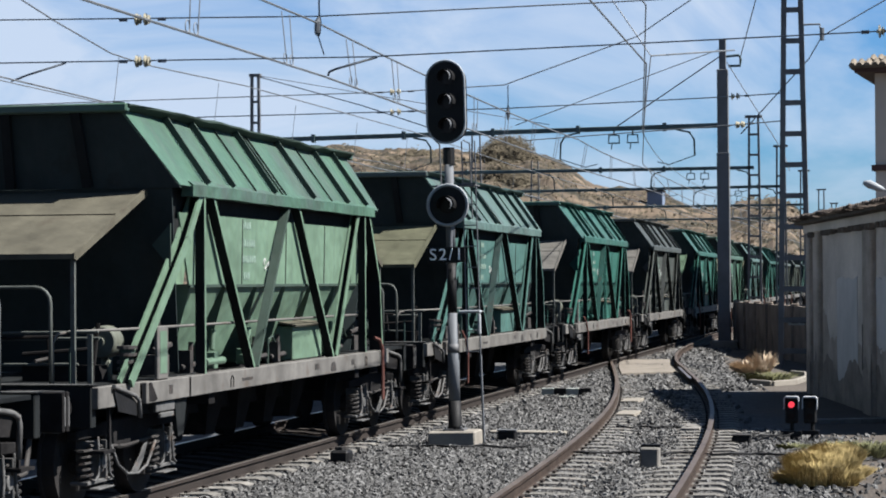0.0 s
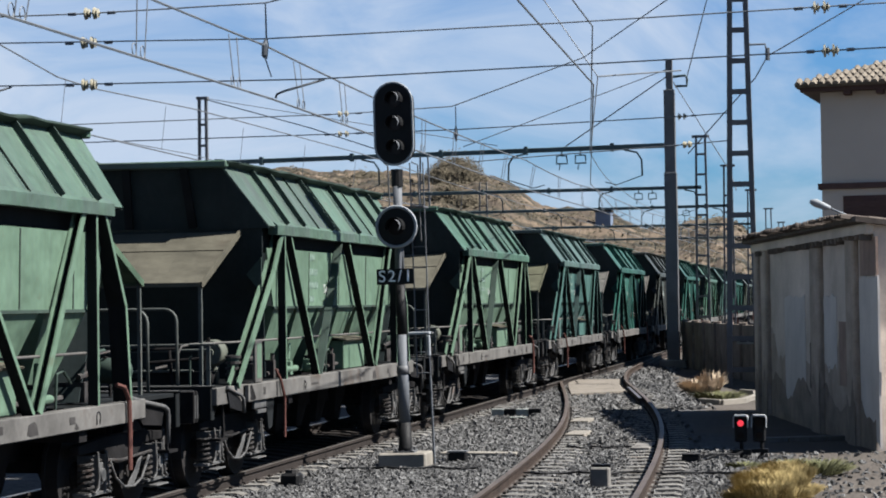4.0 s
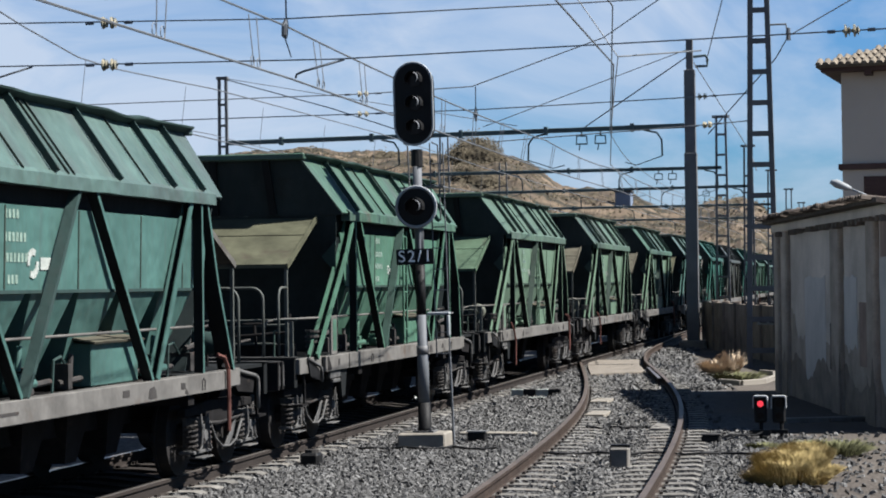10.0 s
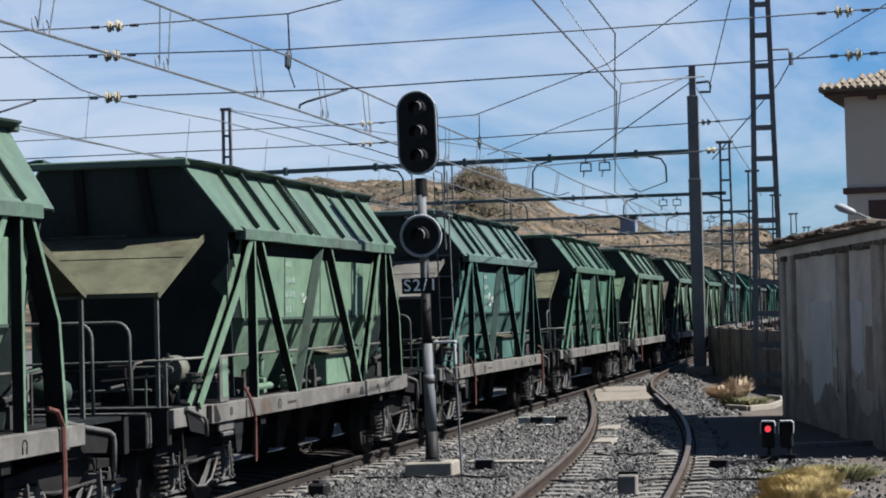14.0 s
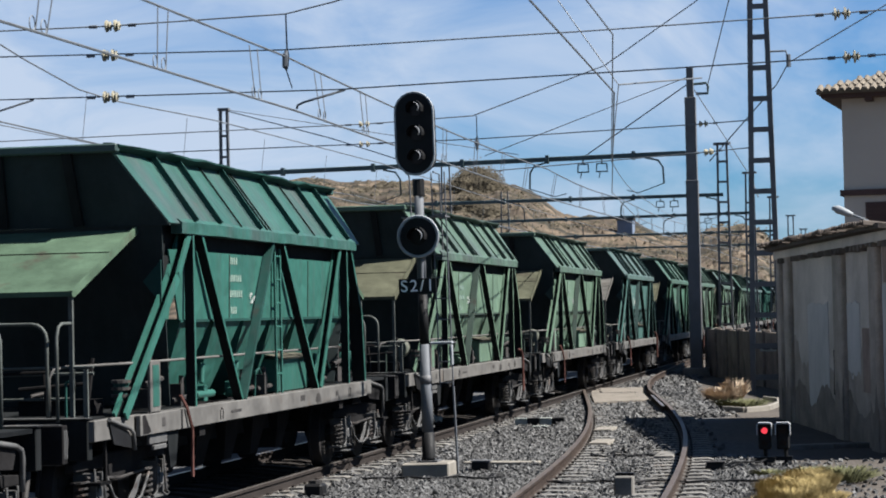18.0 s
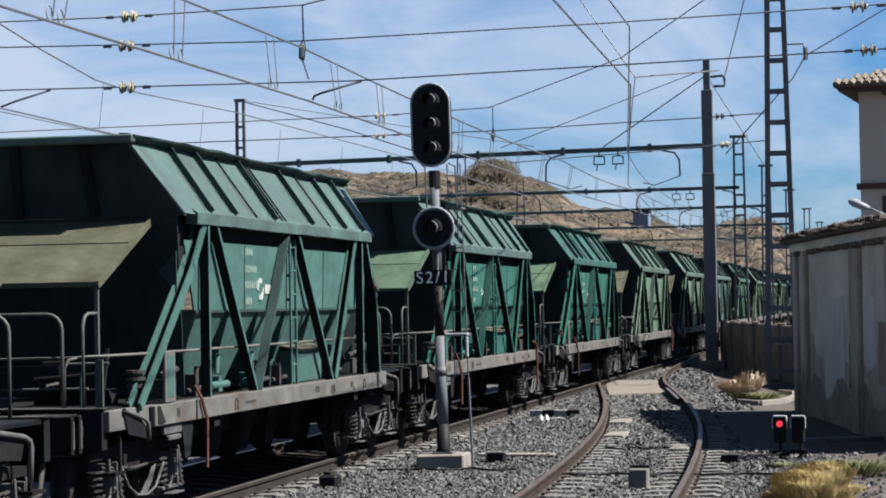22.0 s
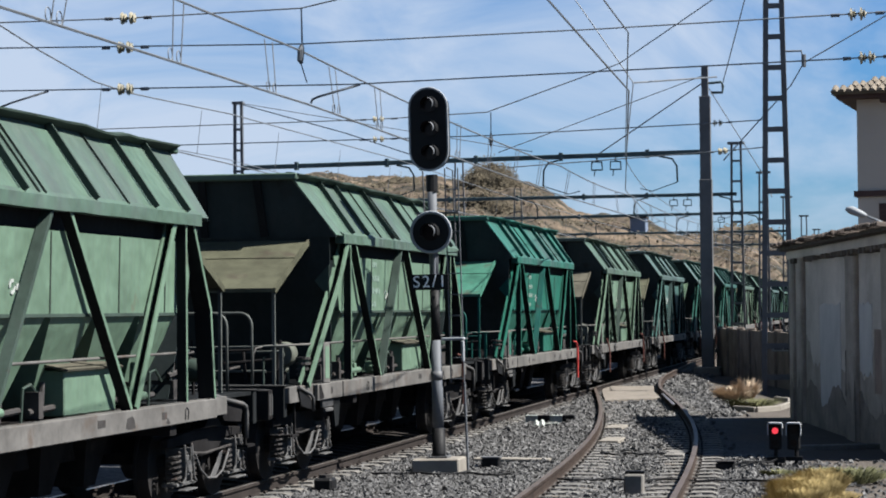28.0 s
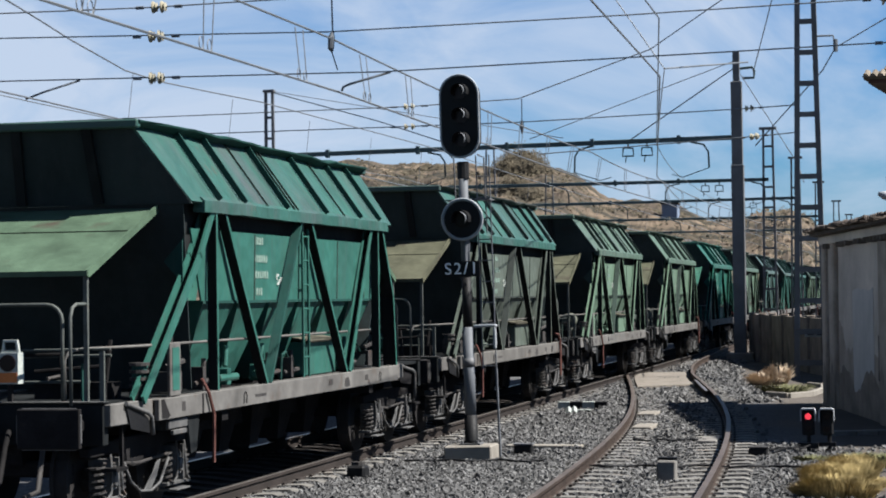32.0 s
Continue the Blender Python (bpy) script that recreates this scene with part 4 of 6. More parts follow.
    part("brake_drum", Shape().tube([(0.90, -5.16, 1.56), (0.90, -5.13, 1.56), (0.90, -4.92, 1.56)], [0.145, 0.16, 0.16], 20).tube([(0.90, -5.19, 1.56), (0.90, -5.15, 1.56)], 0.05, 10).box(0.88, 0.96, -5.08, -4.98, 1.18, 1.45), DRUM, w, "dusty pale brake drum", smooth=True)
    rng = random.Random(21)
    for sy in (-1, 1):
        for i in range(7):
            x, y, h = rng.uniform(-0.2, 1.12), sy * rng.uniform(4.5, 6.1), rng.uniform(0.18, 0.5)
            run = rng.uniform(-0.35, 0.35)
            part("platform_pipe", Shape().tube([(x, y, 1.17), (x, y, 1.17 + h), (x + 0.03, y + run, 1.17 + h + 0.02)], rng.uniform(0.012, 0.024), 6), (NEARBLACK, G, NEARBLACK, IRON)[i % 4], w)
    for y, z in ((-2.9, 1.52), (-0.4, 1.46), (1.1, 1.3), (2.9, 1.5)):
        part("air_pipe", Shape().tube([(1.16, y, 1.15), (1.17, y + 0.02, z), (1.15, y + 0.25, z + 0.03), (1.13, y + 0.5, z - 0.1)], 0.016, 6), G, w)
    part("side_board", Shape().box(1.36, 1.40, -4.88, -4.58, 1.18, 1.71), SILL, w, "pale upright board", bevel=0.01)
    part("board_face", Shape().box(1.40, 1.404, -4.83, -4.63, 1.24, 1.66), P, w)
    can = part("spring_canister", Shape().tube([(1.24, -5.32, 1.18), (1.24, -5.32, 1.52)], 0.075, 12), G, w, "dark ribbed canister")
    for z in (1.22, 1.29, 1.36, 1.43, 1.50):
        part("rib_ring", Shape().tube([(1.24, -5.32, z), (1.24, -5.32, z + 0.03)], 0.10, 12), IRON, can)
    for y in (-3.05, -0.75, 0.2, 1.9, 2.75):
        rods = Shape().tube([(1.12, y - 0.35, 1.24), (1.14, y + 0.35, 1.27)], 0.03, 7).tube([(1.1, y, 1.18), (1.1, y + 0.04, 1.5)], 0.028, 7).box(1.02, 1.2, y - 0.28, y - 0.18, 1.18, 1.42)
        part("gate_lever", rods, IRON, w, "dusty gate lever and rods")
    for y in (-2.6, -1.3, 2.3):
        valve = Shape().box(1.08, 1.25, y - 0.06, y + 0.06, 1.2, 1.38).tube([(1.22, y - 0.3, 1.28), (1.22, y + 0.32, 1.28)], 0.045, 8).tube([(1.2, y, 1.4), (1.2, y + 0.05, 1.62)], 0.03, 7)
        part("gate_gear", valve, P, w, "green gate cylinder with rods", bevel=0.006)
    for y in (-4.15, 3.75):
        part("valve", Shape().box(0.9, 1.2, y - 0.16, y + 0.16, 1.2, 1.4).tube([(1.15, y - 0.2, 1.45), (1.18, y + 0.25, 1.5)], 0.03, 6).tube([(1.1, y + 0.1, 1.2), (1.1, y + 0.12, 1.85)], 0.022, 6), IRON, w)
    part("control_cabinet", Shape().box(0.90, 1.25, 0.40, 1.72, 1.18, 1.60), P, w, "green sheet-metal cabinet", bevel=0.012)
    part("cabinet_lid", Shape().prism([(0.84, 1.68), (1.30, 1.59), (1.31, 1.61), (0.85, 1.70)], 0.34, 1.78), DUST["brown"], w, "dusty sloping lid")
    ladder = Shape()
    for y in (0.0, 0.24):
        ladder.tube([(1.33, y, 1.18), (1.33, y, 3.02)], 0.018, 6)
    part("ladder", ladder, P, w)
    for k in range(6):
        part("rung", Shape().tube([(1.33, 0.0, 1.42 + 0.29 * k), (1.33, 0.24, 1.42 + 0.29 * k)], 0.012, 6), P, w)
    part("brake_hose", Shape().tube([(1.38, 4.00, 1.36), (1.43, 4.10, 1.33), (1.45, 4.18, 1.20), (1.45, 4.20, 0.85), (1.45, 4.19, 0.50)], 0.025, 7), HOSE, w, "faded red hose")
    part("brake_pipe", Shape().tube([(1.32, 4.43, 1.23), (1.32, 4.60, 1.20), (1.32, 5.01, 1.14), (1.32, 5.68, 1.06), (1.32, 5.80, 1.02), (1.32, 5.83, 0.95), (1.32, 5.81, 0.66)], 0.026, 7), DUSTIRON, w, "bent pale bracket bar", smooth=True)
    part("bracket_plate", Shape().prism([(4.62, 1.17), (5.05, 1.11), (5.74, 1.03), (5.66, 0.86), (5.05, 0.90)], 1.285, 1.30, "x"), NEARBLACK, w, "dark bent plate under the bracket bar")
    part("hanger_bracket", Shape().prism([(-4.32, 0.965), (-3.94, 0.965), (-4.05, 0.60), (-4.22, 0.58)], 1.33, 1.37, "x"), SHADEDARK, w, "dark tapered bracket under the side beam")
    part("sill_notch", Shape().prism([(-5.20, 1.165), (-5.12, 1.17), (-4.95, 1.0), (-5.02, 0.98), (-5.18, 0.985)], 1.40, 1.4185, "x"), NEARBLACK, w, "dark wedge on the side beam")
    part("sill_joint", Shape().box(1.40, 1.4185, -3.99, -3.94, 0.97, 1.173), NEARBLACK, w, "dark joint in the side beam")
    part("step_plate", Shape().prism([(-6.00, 1.15), (-5.48, 1.03), (-5.40, 0.98), (-5.38, 0.86), (-5.88, 0.93)], 1.352, 1.364, "x"), BLACK, w, "black triangular step plate")
    part("hanger_plate", Shape().box(1.34, 1.38, -4.88, -4.34, 0.86, 0.955).box(1.36, 1.40, -4.80, -4.42, 0.80, 0.85), DUSTIRON, w, "pale plate hung under the side beam", bevel=0.008)
    part("inner_rail", Shape().tube([(1.0, -6.22, 1.17), (1.0, -6.22, 1.98), (1.0, -6.17, 2.07), (1.0, -6.08, 2.10), (1.0, -5.82, 2.10)], 0.017, 7), PIPE, w, "short tube rail with a curved top", smooth=True)
    part("strap", Shape().tube([(1.39, -3.92, 1.32), (1.44, -3.86, 1.18), (1.45, -3.72, 0.95), (1.45, -3.74, 0.45)], 0.02, 6), HOSE, w, "hanging faded red strap")
    part("gusset", Shape().prism([(1.10, 2.52), (1.30, 2.74), (1.30, 2.28)], -4.22, -4.20), G, w)
    # stencilled lettering, too worn to read, and a plain emblem
    face = lambda z: 1.27 + (z - 2.1) * 0.025
    for z, y0, y1 in ((2.78, -1.76, -1.42), (2.58, -1.76, -1.19), (2.40, -1.72, -1.19), (2.21, -1.68, -1.42)):
        row = Shape()
        step = 0.085
        for i in range(int((y1 - y0) / step)):
            row.box(1.255, face(z) + 0.004, y0 + i * step, y0 + i * step + 0.055, z - 0.04, z + 0.04)
        part("lettering", row, FADED, w, "row of worn stencilled bars")
    for name, size in (("emblem", 0.5), ("large_emblem", 1.0)):
        cy, fx = (-1.12 if size == 1 else -0.86), face(2.35) + 0.004
        sign = Shape()
        for a0 in (60, 240):
            pts = arc((fx, cy, 2.35), 0.105 * size, a0, a0 + 130, 6, "yz")
            for p, q in zip(pts, pts[1:]):
                sign.beam(p, q, 0.012, 0.06 * size, (1, 0, 0))
        sign.box(fx - 0.012, fx + 0.006, cy + 0.17 * size, cy + 0.62 * size, 2.35 - 0.055 * size, 2.35 + 0.055 * size)
        part(name, sign, LETTER, w, "plain white emblem and bar")
    for y0, y1, z0, z1 in ((-4.6, -4.5, 1.03, 1.12), (-2.2, -1.8, 1.05, 1.08), (0.8, 1.0, 1.05, 1.12), (2.6, 2.75, 1.04, 1.11)):
        part("sill_mark", Shape().box(1.40, 1.418, y0, y1, z0, z1), IRON, w, "small dark stencil mark")
    for y0, y1 in ((-2.62, -2.50), (3.32, 3.44)):
        part("sill_stamp", Shape().tube(arc((1.416, (y0 + y1) / 2, 1.07), 0.052, -30, 210, 9, "yz"), 0.008, 5).box(1.41, 1.419, y0, y0 + 0.03, 1.0, 1.05).box(1.41, 1.419, y1 - 0.03, y1, 1.0, 1.05), NEARBLACK, w, "dark arched stamp on the side beam")
    for y0, y1, z0, z1 in ((1.55, 1.82, 0.99, 1.12), (2.72, 2.86, 0.98, 1.05), (-5.2, -5.08, 0.98, 1.16)):
        part("rust_patch", Shape().prism([(y0, z0 + 0.02), (y0 + 0.08, z0), (y1, z0 + 0.01), (y1 - 0.03, z1 - 0.04), (y1 - 0.09, z1), (y0 + 0.04, z1 - 0.02)], 1.40, 1.4175, "x"), IRON, w, "brown rusty chip in the white paint")
    return w


LOOKS = {  # wagon: paint, platform roof, sloping panels where they differ
    -1: ("aqua", "olive"), -2: ("teal", "grey"), -3: ("dark", "grey"), -4: ("teal", "green"), -5: ("mid", "olive"), -6: ("aqua", "olive"), -7: ("teal", "olive"), -8: ("grey", "grey"),
    0: ("pale", "brown", "mid"), 1: ("pale", "brown"), 2: ("pale", "green"), 3: ("mid", "olive"), 4: ("aqua", "grey"), 5: ("pale", "olive"), 6: ("pale", "olive"), 7: ("teal", "green"),
    8: ("teal", "green", "aqua"), 9: ("aqua", "olive"), 10: ("pale", "brown"), 11: ("emerald", "emerald"), 12: ("pale", "olive"), 13: ("pale", "olive"), 14: ("grey", "olive", "teal"), 15: ("teal", "green"),
}
SAY = {"pale": "pale green", "mid": "mid green", "teal": "teal green", "aqua": "faded bluish-green", "grey": "weathered grey-green", "dark": "sooty dark grey-green", "emerald": "bright emerald green"}
WAGONS = {}
REACH = {0: -0.25, 4: -0.20, 7: -0.18, 14: -0.35, 15: -0.22, 3: 0.12, 9: 0.10}  # metres by which the rear platform roof is shorter
WAGON_FIT = {3: 0.10, 9: 0.10, 7: -0.04}  # metres by which single wagons are shifted to fit the camera's view


def build_train():
    model = build_wagon()
    for k in range(-13, 16):
        look_paint, look_roof, *slope = LOOKS.get(k, (("teal", "mid", "aqua", "grey")[k % 4], ("olive", "grey")[k % 2]))
        look_slope = slope[0] if slope else look_paint
        w = model if k == 15 else copy_thing(model, pose(MAIN_X, 0, RAIL_TOP))
        for o in w.children_recursive:
            for slot in o.material_slots if o.type == "MESH" else ():
                m = slot.material
                swap = PAINTS[look_paint] if m == PAINTS["pale"] else ROOF[look_slope] if m == ROOF["pale"] else GRIMY_SHADED[look_paint] if m == GRIMY_SHADED["pale"] else DUST[look_roof] if m == DUST["olive"] else None
                if k == 11 and m in (PIPE, HOSE):
                    swap = GRIMY_SHADED["emerald"] if m == PIPE else REDHOSE
                if swap and swap != m:
                    slot.link = "OBJECT"
                    slot.material = swap
        if k not in (-5, -2, 2, 3, 7, 8, 9, 15):
            for o in list(w.children):
                if o.name.split(".")[0] in ("ladder", "rung"):
                    bpy.data.objects.remove(o)
        drop = ("emblem" if k in (-6, -3, 4, 9) else "large_emblem",)
        drop += ("brake_hose",) * (k % 2 and k != 11) + ("strap",) * (k % 3 == 0 and k not in (9, 15) or k == 11) + ("brake_drum",) * (k in (7, 8, 9, 11, 14, 15) or k % 4 == 3) + ("bent_leg" if k in (-3, 4, 14) else "straight_leg",) + ("inner_rail",) * (k not in (3, 7, 8, 9, 15))
        for o in list(w.children):
            if o.name.split(".")[0] in drop:
                bpy.data.objects.remove(o)
        reach = REACH.get(k, 0.0)
        for o in w.children if reach else ():
            kind = o.name.split(".")[0]
            if kind in ("platform_roof", "roof_post", "inner_rail") and o.data.vertices[0].co.y < 0:
                shift = Matrix.Translation((0, reach, 0)) if kind != "platform_roof" else Matrix.Translation((0, -4.22, 0)) @ Matrix.Diagonal((1, 1 - reach / 1.64, 1, 1)) @ Matrix.Translation((0, 4.22, 0))
                o.matrix_basis = shift @ o.matrix_basis
        tagged(w, f"{SAY[look_paint]} open hopper wagon with grimy white sill" + (" and tail lamp" if k == 15 else ""))
        WAGONS[k] = w
    body = Shape().box(0.24, 0.44, -6.34, -6.20, 1.37, 1.66).prism([(0.25, 1.66), (0.43, 1.66), (0.41, 1.78), (0.27, 1.78), (0.27, 1.755), (0.39, 1.755), (0.40, 1.68), (0.28, 1.68), (0.27, 1.755), (0.27, 1.78)], -6.29, -6.25)
    lamp = part("tail_lamp", body, LETTER, WAGONS[15], "white tail lamp with an orange band", bevel=0.006)
    part("lens", Shape().tube([(0.34, -6.36, 1.565), (0.34, -6.335, 1.565)], 0.078, 18), GLASS, lamp, "dark round lens")
    part("band", Shape().box(0.25, 0.43, -6.346, -6.338, 1.385, 1.475), ORANGE, lamp, "orange band")
    part("lamp_stem", Shape().box(0.32, 0.36, -6.30, -6.26, 1.17, 1.37), NEARBLACK, lamp)


# the front eave corner of wagon 0, metres along the line, as a curve of t / 32
RUN = [28.893, 155.739, -24.638, 131.705, -54.274]
# small shifts that fit the train to the camera's view, seconds and metres
TRAIN_FIT = [(0, -0.10), (1, -0.09), (1.5, -0.12), (2, -0.24), (2.5, -0.34), (3, -0.31), (3.5, -0.20), (5.5, -0.07), (6.5, -0.02), (7.2, 0.04), (8.0, -0.14), (8.7, -0.22),
         (9.5, -0.14), (10, -0.08), (11, -0.10), (12, -0.20), (13, -0.19), (14, -0.16), (16.5, -0.04), (17.5, 0.07), (18.2, 0.11), (19, -0.12), (19.7, -0.20), (20.5, -0.13),
         (21, -0.36), (21.5, -0.52), (22, -0.50), (22.6, -0.28), (23.2, -0.09), (24, 0.0), (25, 0.0), (27.5, -0.08), (28.3, 0.05), (29, 0.20), (30, 0.08), (31, 0.0), (31.5, -0.12), (32, -0.08)]


def wagon_y(k, t):
    return sum(c * (t / 32) ** i for i, c in enumerate(RUN)) - k * SPACING - 3.85 + glide(TRAIN_FIT, t) + WAGON_FIT.get(k, 0.0)


def motions():
    for k, w in WAGONS.items():
        walk(w, [(t / 2, pose(MAIN_X, wagon_y(k, t / 2), RAIL_TOP)) for t in range(65)])
    # a scrap of paper blows out from under the train and settles beside the marker
    rest = pose(-6.62, 41.1, 0.02, 24, 0, 10)
    walk(BLOWN[0], [(0, pose(-8.55, 40.2, 0.05)), (17.8, pose(-8.55, 40.2, 0.05)), (18.15, pose(-8.05, 40.9, 0.30, 40, 20, 10)), (18.5, pose(-7.58, 41.5, 0.10, 60, 55, 25)), (19.0, pose(-7.34, 42.0, 0.12, 50, 70, 40)),
                    (19.3, pose(-7.19, 42.5, 0.16, 40, 75, 50)), (19.6, pose(-7.01, 42.2, 0.12, 20, 70, 40)), (19.9, pose(-6.88, 41.9, 0.10, 10, 65, 30)), (20.2, pose(-6.77, 41.5, 0.08, 15, 40, 20)), (20.5, rest), (32, rest)])
    # every wheel rolls with the train; wheels in the same place on their bogies share one set of keys
    fine = np.linspace(0, 32, 1601)
    gone = np.array([wagon_y(0, t) for t in fine]) - wagon_y(0, 0)
    steps = np.append(np.arange(0, gone[-1], 0.6), gone[-1])
    times = np.interp(steps, gone, fine)
    rolled = {}
    for w in WAGONS.values():
        for wheel in w.children_recursive:
            if wheel.name.split(".")[0] != "wheel":
                continue
            at = wheel.matrix_local.copy()
            place = (round(at.translation.y, 2), round(at[0][0]))
            if place not in rolled:
                hub = Matrix.Translation(at.translation)
                turned = at.to_3x3().to_4x4()
                walk(wheel, [(float(t), hub @ Matrix.Rotation(-d / WHEEL_R, 4, "X") @ turned) for t, d in zip(times, steps)])
                rolled[place] = wheel.animation_data
            else:
                keys = wheel.animation_data_create()
                keys.action = rolled[place].action
                keys.action_slot = rolled[place].action_slot


# ---- signals ----
def capsule(cx, cz, w, h, n=10):
    r, s = w / 2, h / 2 - w / 2
    return [(cx + r * math.cos(radians(180 * k / n)), cz + s + r * math.sin(radians(180 * k / n))) for k in range(n + 1)] + \
           [(cx - r * math.cos(radians(180 * k / n)), cz - s - r * math.sin(radians(180 * k / n))) for k in range(n + 1)]


def lamp_unit(parent, x, z, y, r, deep):
    """A signal lens with its half-round hood."""
    u = part("lens", Shape().tube([(x, y, z), (x, y - 0.02, z)], r, 20), GLASS, parent, "dark unlit lens")
    hood = []
    for rr in (r + 0.012, r):
        hood += [[(x + rr * math.cos(radians(a)), z + rr * math.sin(radians(a))) for a in range(-20, 201, 20)]]
    s = Shape()
    n = len(hood[0])
    verts = [(a, y, b) for a, b in hood[0]] + [(a, y - deep, b) for a, b in hood[0]] + [(a, y, b) for a, b in hood[1]] + [(a, y - deep, b) for a, b in hood[1]]
    faces = []
    for i in range(n - 1):
        faces += [(i, i + 1, n + i + 1, n + i), (2 * n + i, 3 * n + i, 3 * n + i + 1, 2 * n + i + 1), (n + i, n + i + 1, 3 * n + i + 1, 3 * n + i)]
    faces += [(0, n, 3 * n, 2 * n), (n - 1, 3 * n - 1, 4 * n - 1, 2 * n - 1)]
    s.add(verts, faces)
    part("hood", s, BLACK, u, "dark lamp hood")
    # an added crescent strip imitates the sunlit glint at the hood's edge
    lip, steps = Shape(), 10
    for i in range(steps):
        a0, a1 = (radians(-42 + 122 * j / steps) for j in (i, i + 1))
        t0, t1 = (0.015 * math.sin(math.pi * j / steps) + 0.001 for j in (i, i + 1))
        at = lambda ang, rr, back: (x + rr * math.cos(ang), y - deep - 0.04 + back, z + rr * math.sin(ang))
        lip.add([at(a0, r * 0.8, 0), at(a1, r * 0.8, 0), at(a1, r * 0.8 + t1, t1), at(a0, r * 0.8 + t0, t0)], [(0, 1, 2, 3)])
    part("hood_lip", lip, POST, u, "thin grey crescent imitating the glint on the hood")


def build_signal():
    g = thing("railway_signal", pose(-6.22, 29.75, 0, 0, -1.0, 0), "tall black colour-light signal on a grey post with sign plate", "railway signal")
    part("footing", Shape().box(-0.34, 0.34, -0.3, 0.3, -0.1, 0.20), CONCRETE, g, "weathered concrete footing", bevel=0.02)
    part("base_plate", Shape().box(-0.15, 0.15, -0.15, 0.15, 0.20, 0.225), STEEL, g)
    for x in (-0.11, 0.11):
        for y in (-0.11, 0.11):
            part("bolt", Shape().tube([(x, y, 0.22), (x, y, 0.26)], 0.018, 6), STEEL, g)
    part("post_foot", Shape().tube([(0, 0, 0.22), (0, 0, 0.27), (0, 0, 0.62)], [0.115, 0.098, 0.09], 14), BLACK, g, "black-painted post foot", smooth=True)
    part("post", Shape().tube([(0, 0, 0.62), (0, 0, 1.3), (0, 0, 1.31), (0, 0, 1.86)], [0.082, 0.082, 0.076, 0.074], 14), POST, g, "silver-grey lower post", smooth=True)
    part("post", Shape().tube([(0, 0, 1.86), (0, 0, 2.56)], 0.07, 14), BLACK, g, "black middle post", smooth=True)
    part("post", Shape().tube([(0, 0, 2.56), (0, 0, 4.06)], 0.066, 14), POST, g, "silver-grey upper post", smooth=True)
    part("collar", Shape().tube([(0, 0, 3.96), (0, 0, 4.2)], 0.085, 12), BLACK, g)
    plate = part("sign_plate", Shape().box(-0.315, 0.225, -0.12, -0.105, 2.57, 2.79), BLACK, g, "black plate with the white text S2/1", bevel=0.006)
    text = bpy.data.curves.new("plate_text", "FONT")
    text.body, text.size, text.align_x, text.align_y, text.extrude, text.space_character = "S2/1", 0.235, "CENTER", "CENTER", 0.002, 1.22
    raw = bpy.data.objects.new("plate_text", text)
    scene.collection.objects.link(raw)
    me = bpy.data.meshes.new_from_object(raw.evaluated_get(bpy.context.evaluated_depsgraph_get()))
    bpy.data.objects.remove(raw)
    me.materials.append(SIGN)
    letters = new("plate_text", me)
    letters.parent = plate
    letters.matrix_local = pose(-0.045, -0.124, 2.68, 90, 0, 0)
    tagged(letters, "white painted characters S2/1")
    head = part("signal_head", Shape().prism(capsule(0, 4.84, 0.52, 1.14), -0.14, 0.10), BLACK, g, "black three-lamp head with rounded ends")
    rim = Shape()
    loop = [(x, -0.13, z) for x, z in capsule(0, 4.84, 0.545, 1.165)]
    rim.tube(loop + [loop[0]], 0.018, 6)
    part("head_rim", rim, RIM, head, "thin grey rim")
    for z in (5.18, 4.84, 4.50):
        lamp_unit(head, 0.03, z, -0.145, 0.105, 0.20)
    disc = part("lower_head", Shape().prism(capsule(0, 3.38, 0.54, 0.5401, 14), -0.16, 0.04), BLACK, g, "round black lower lamp head")
    ring = [(x, -0.155, z) for x, z in capsule(0, 3.38, 0.565, 0.5651, 14)]
    part("head_rim", Shape().tube(ring + [ring[0]], 0.024, 6), RIM, disc, "grey ring")
    lamp_unit(disc, 0.0, 3.38, -0.165, 0.12, 0.20)
    part("cable_tube", Shape().tube([(0.02, -0.10, 2.79), (0.03, -0.09, 3.12)], 0.025, 8), POST, g)
    part("ladder_foot", Shape().tube([(0.36, 0.27, -0.1), (0.34, 0.26, 1.25)], 0.018, 6), POST, g)
    part("post_clamp", Shape().tube([(0, 0, 1.30), (0, 0, 1.42)], 0.088, 14), STEEL, g, "grey clamp round the post", smooth=True)
    part("bracket_lamp", Shape().box(0.08, 0.40, -0.02, 0.14, 1.85, 1.89).box(0.36, 0.40, -0.02, 0.06, 1.55, 1.84), RIM, g, "small grey bracket on the post", bevel=0.01)
    for x in (0.14, 0.33):
        part("ladder_rail", Shape().tube([(x + 0.01, 0.26, 1.25), (x, 0.24, 4.3)], 0.010, 6), POST, g)
    for k in range(10):
        part("rung", Shape().tube([(0.14, 0.25, 1.3 + 0.3 * k), (0.335, 0.25, 1.3 + 0.3 * k)], 0.008, 6), POST, g)
    for x in (-0.22, 0.22):
        part("cage_bar", Shape().tube([(x, 0.5, 3.2), (x, 0.42, 4.28), (x * 0.9, 0.1, 4.3)], 0.011, 6), STEEL, g)
    for x0, x1, y0, y1, z in ((-0.3, 0.34, 0.15, 0.5, 3.66), (0.10, 0.40, 0.18, 0.30, 1.86)):
        part("work_platform", Shape().box(x0, x1, y0, y1, z, z + 0.02), STEEL, g, "small grey foot platform")


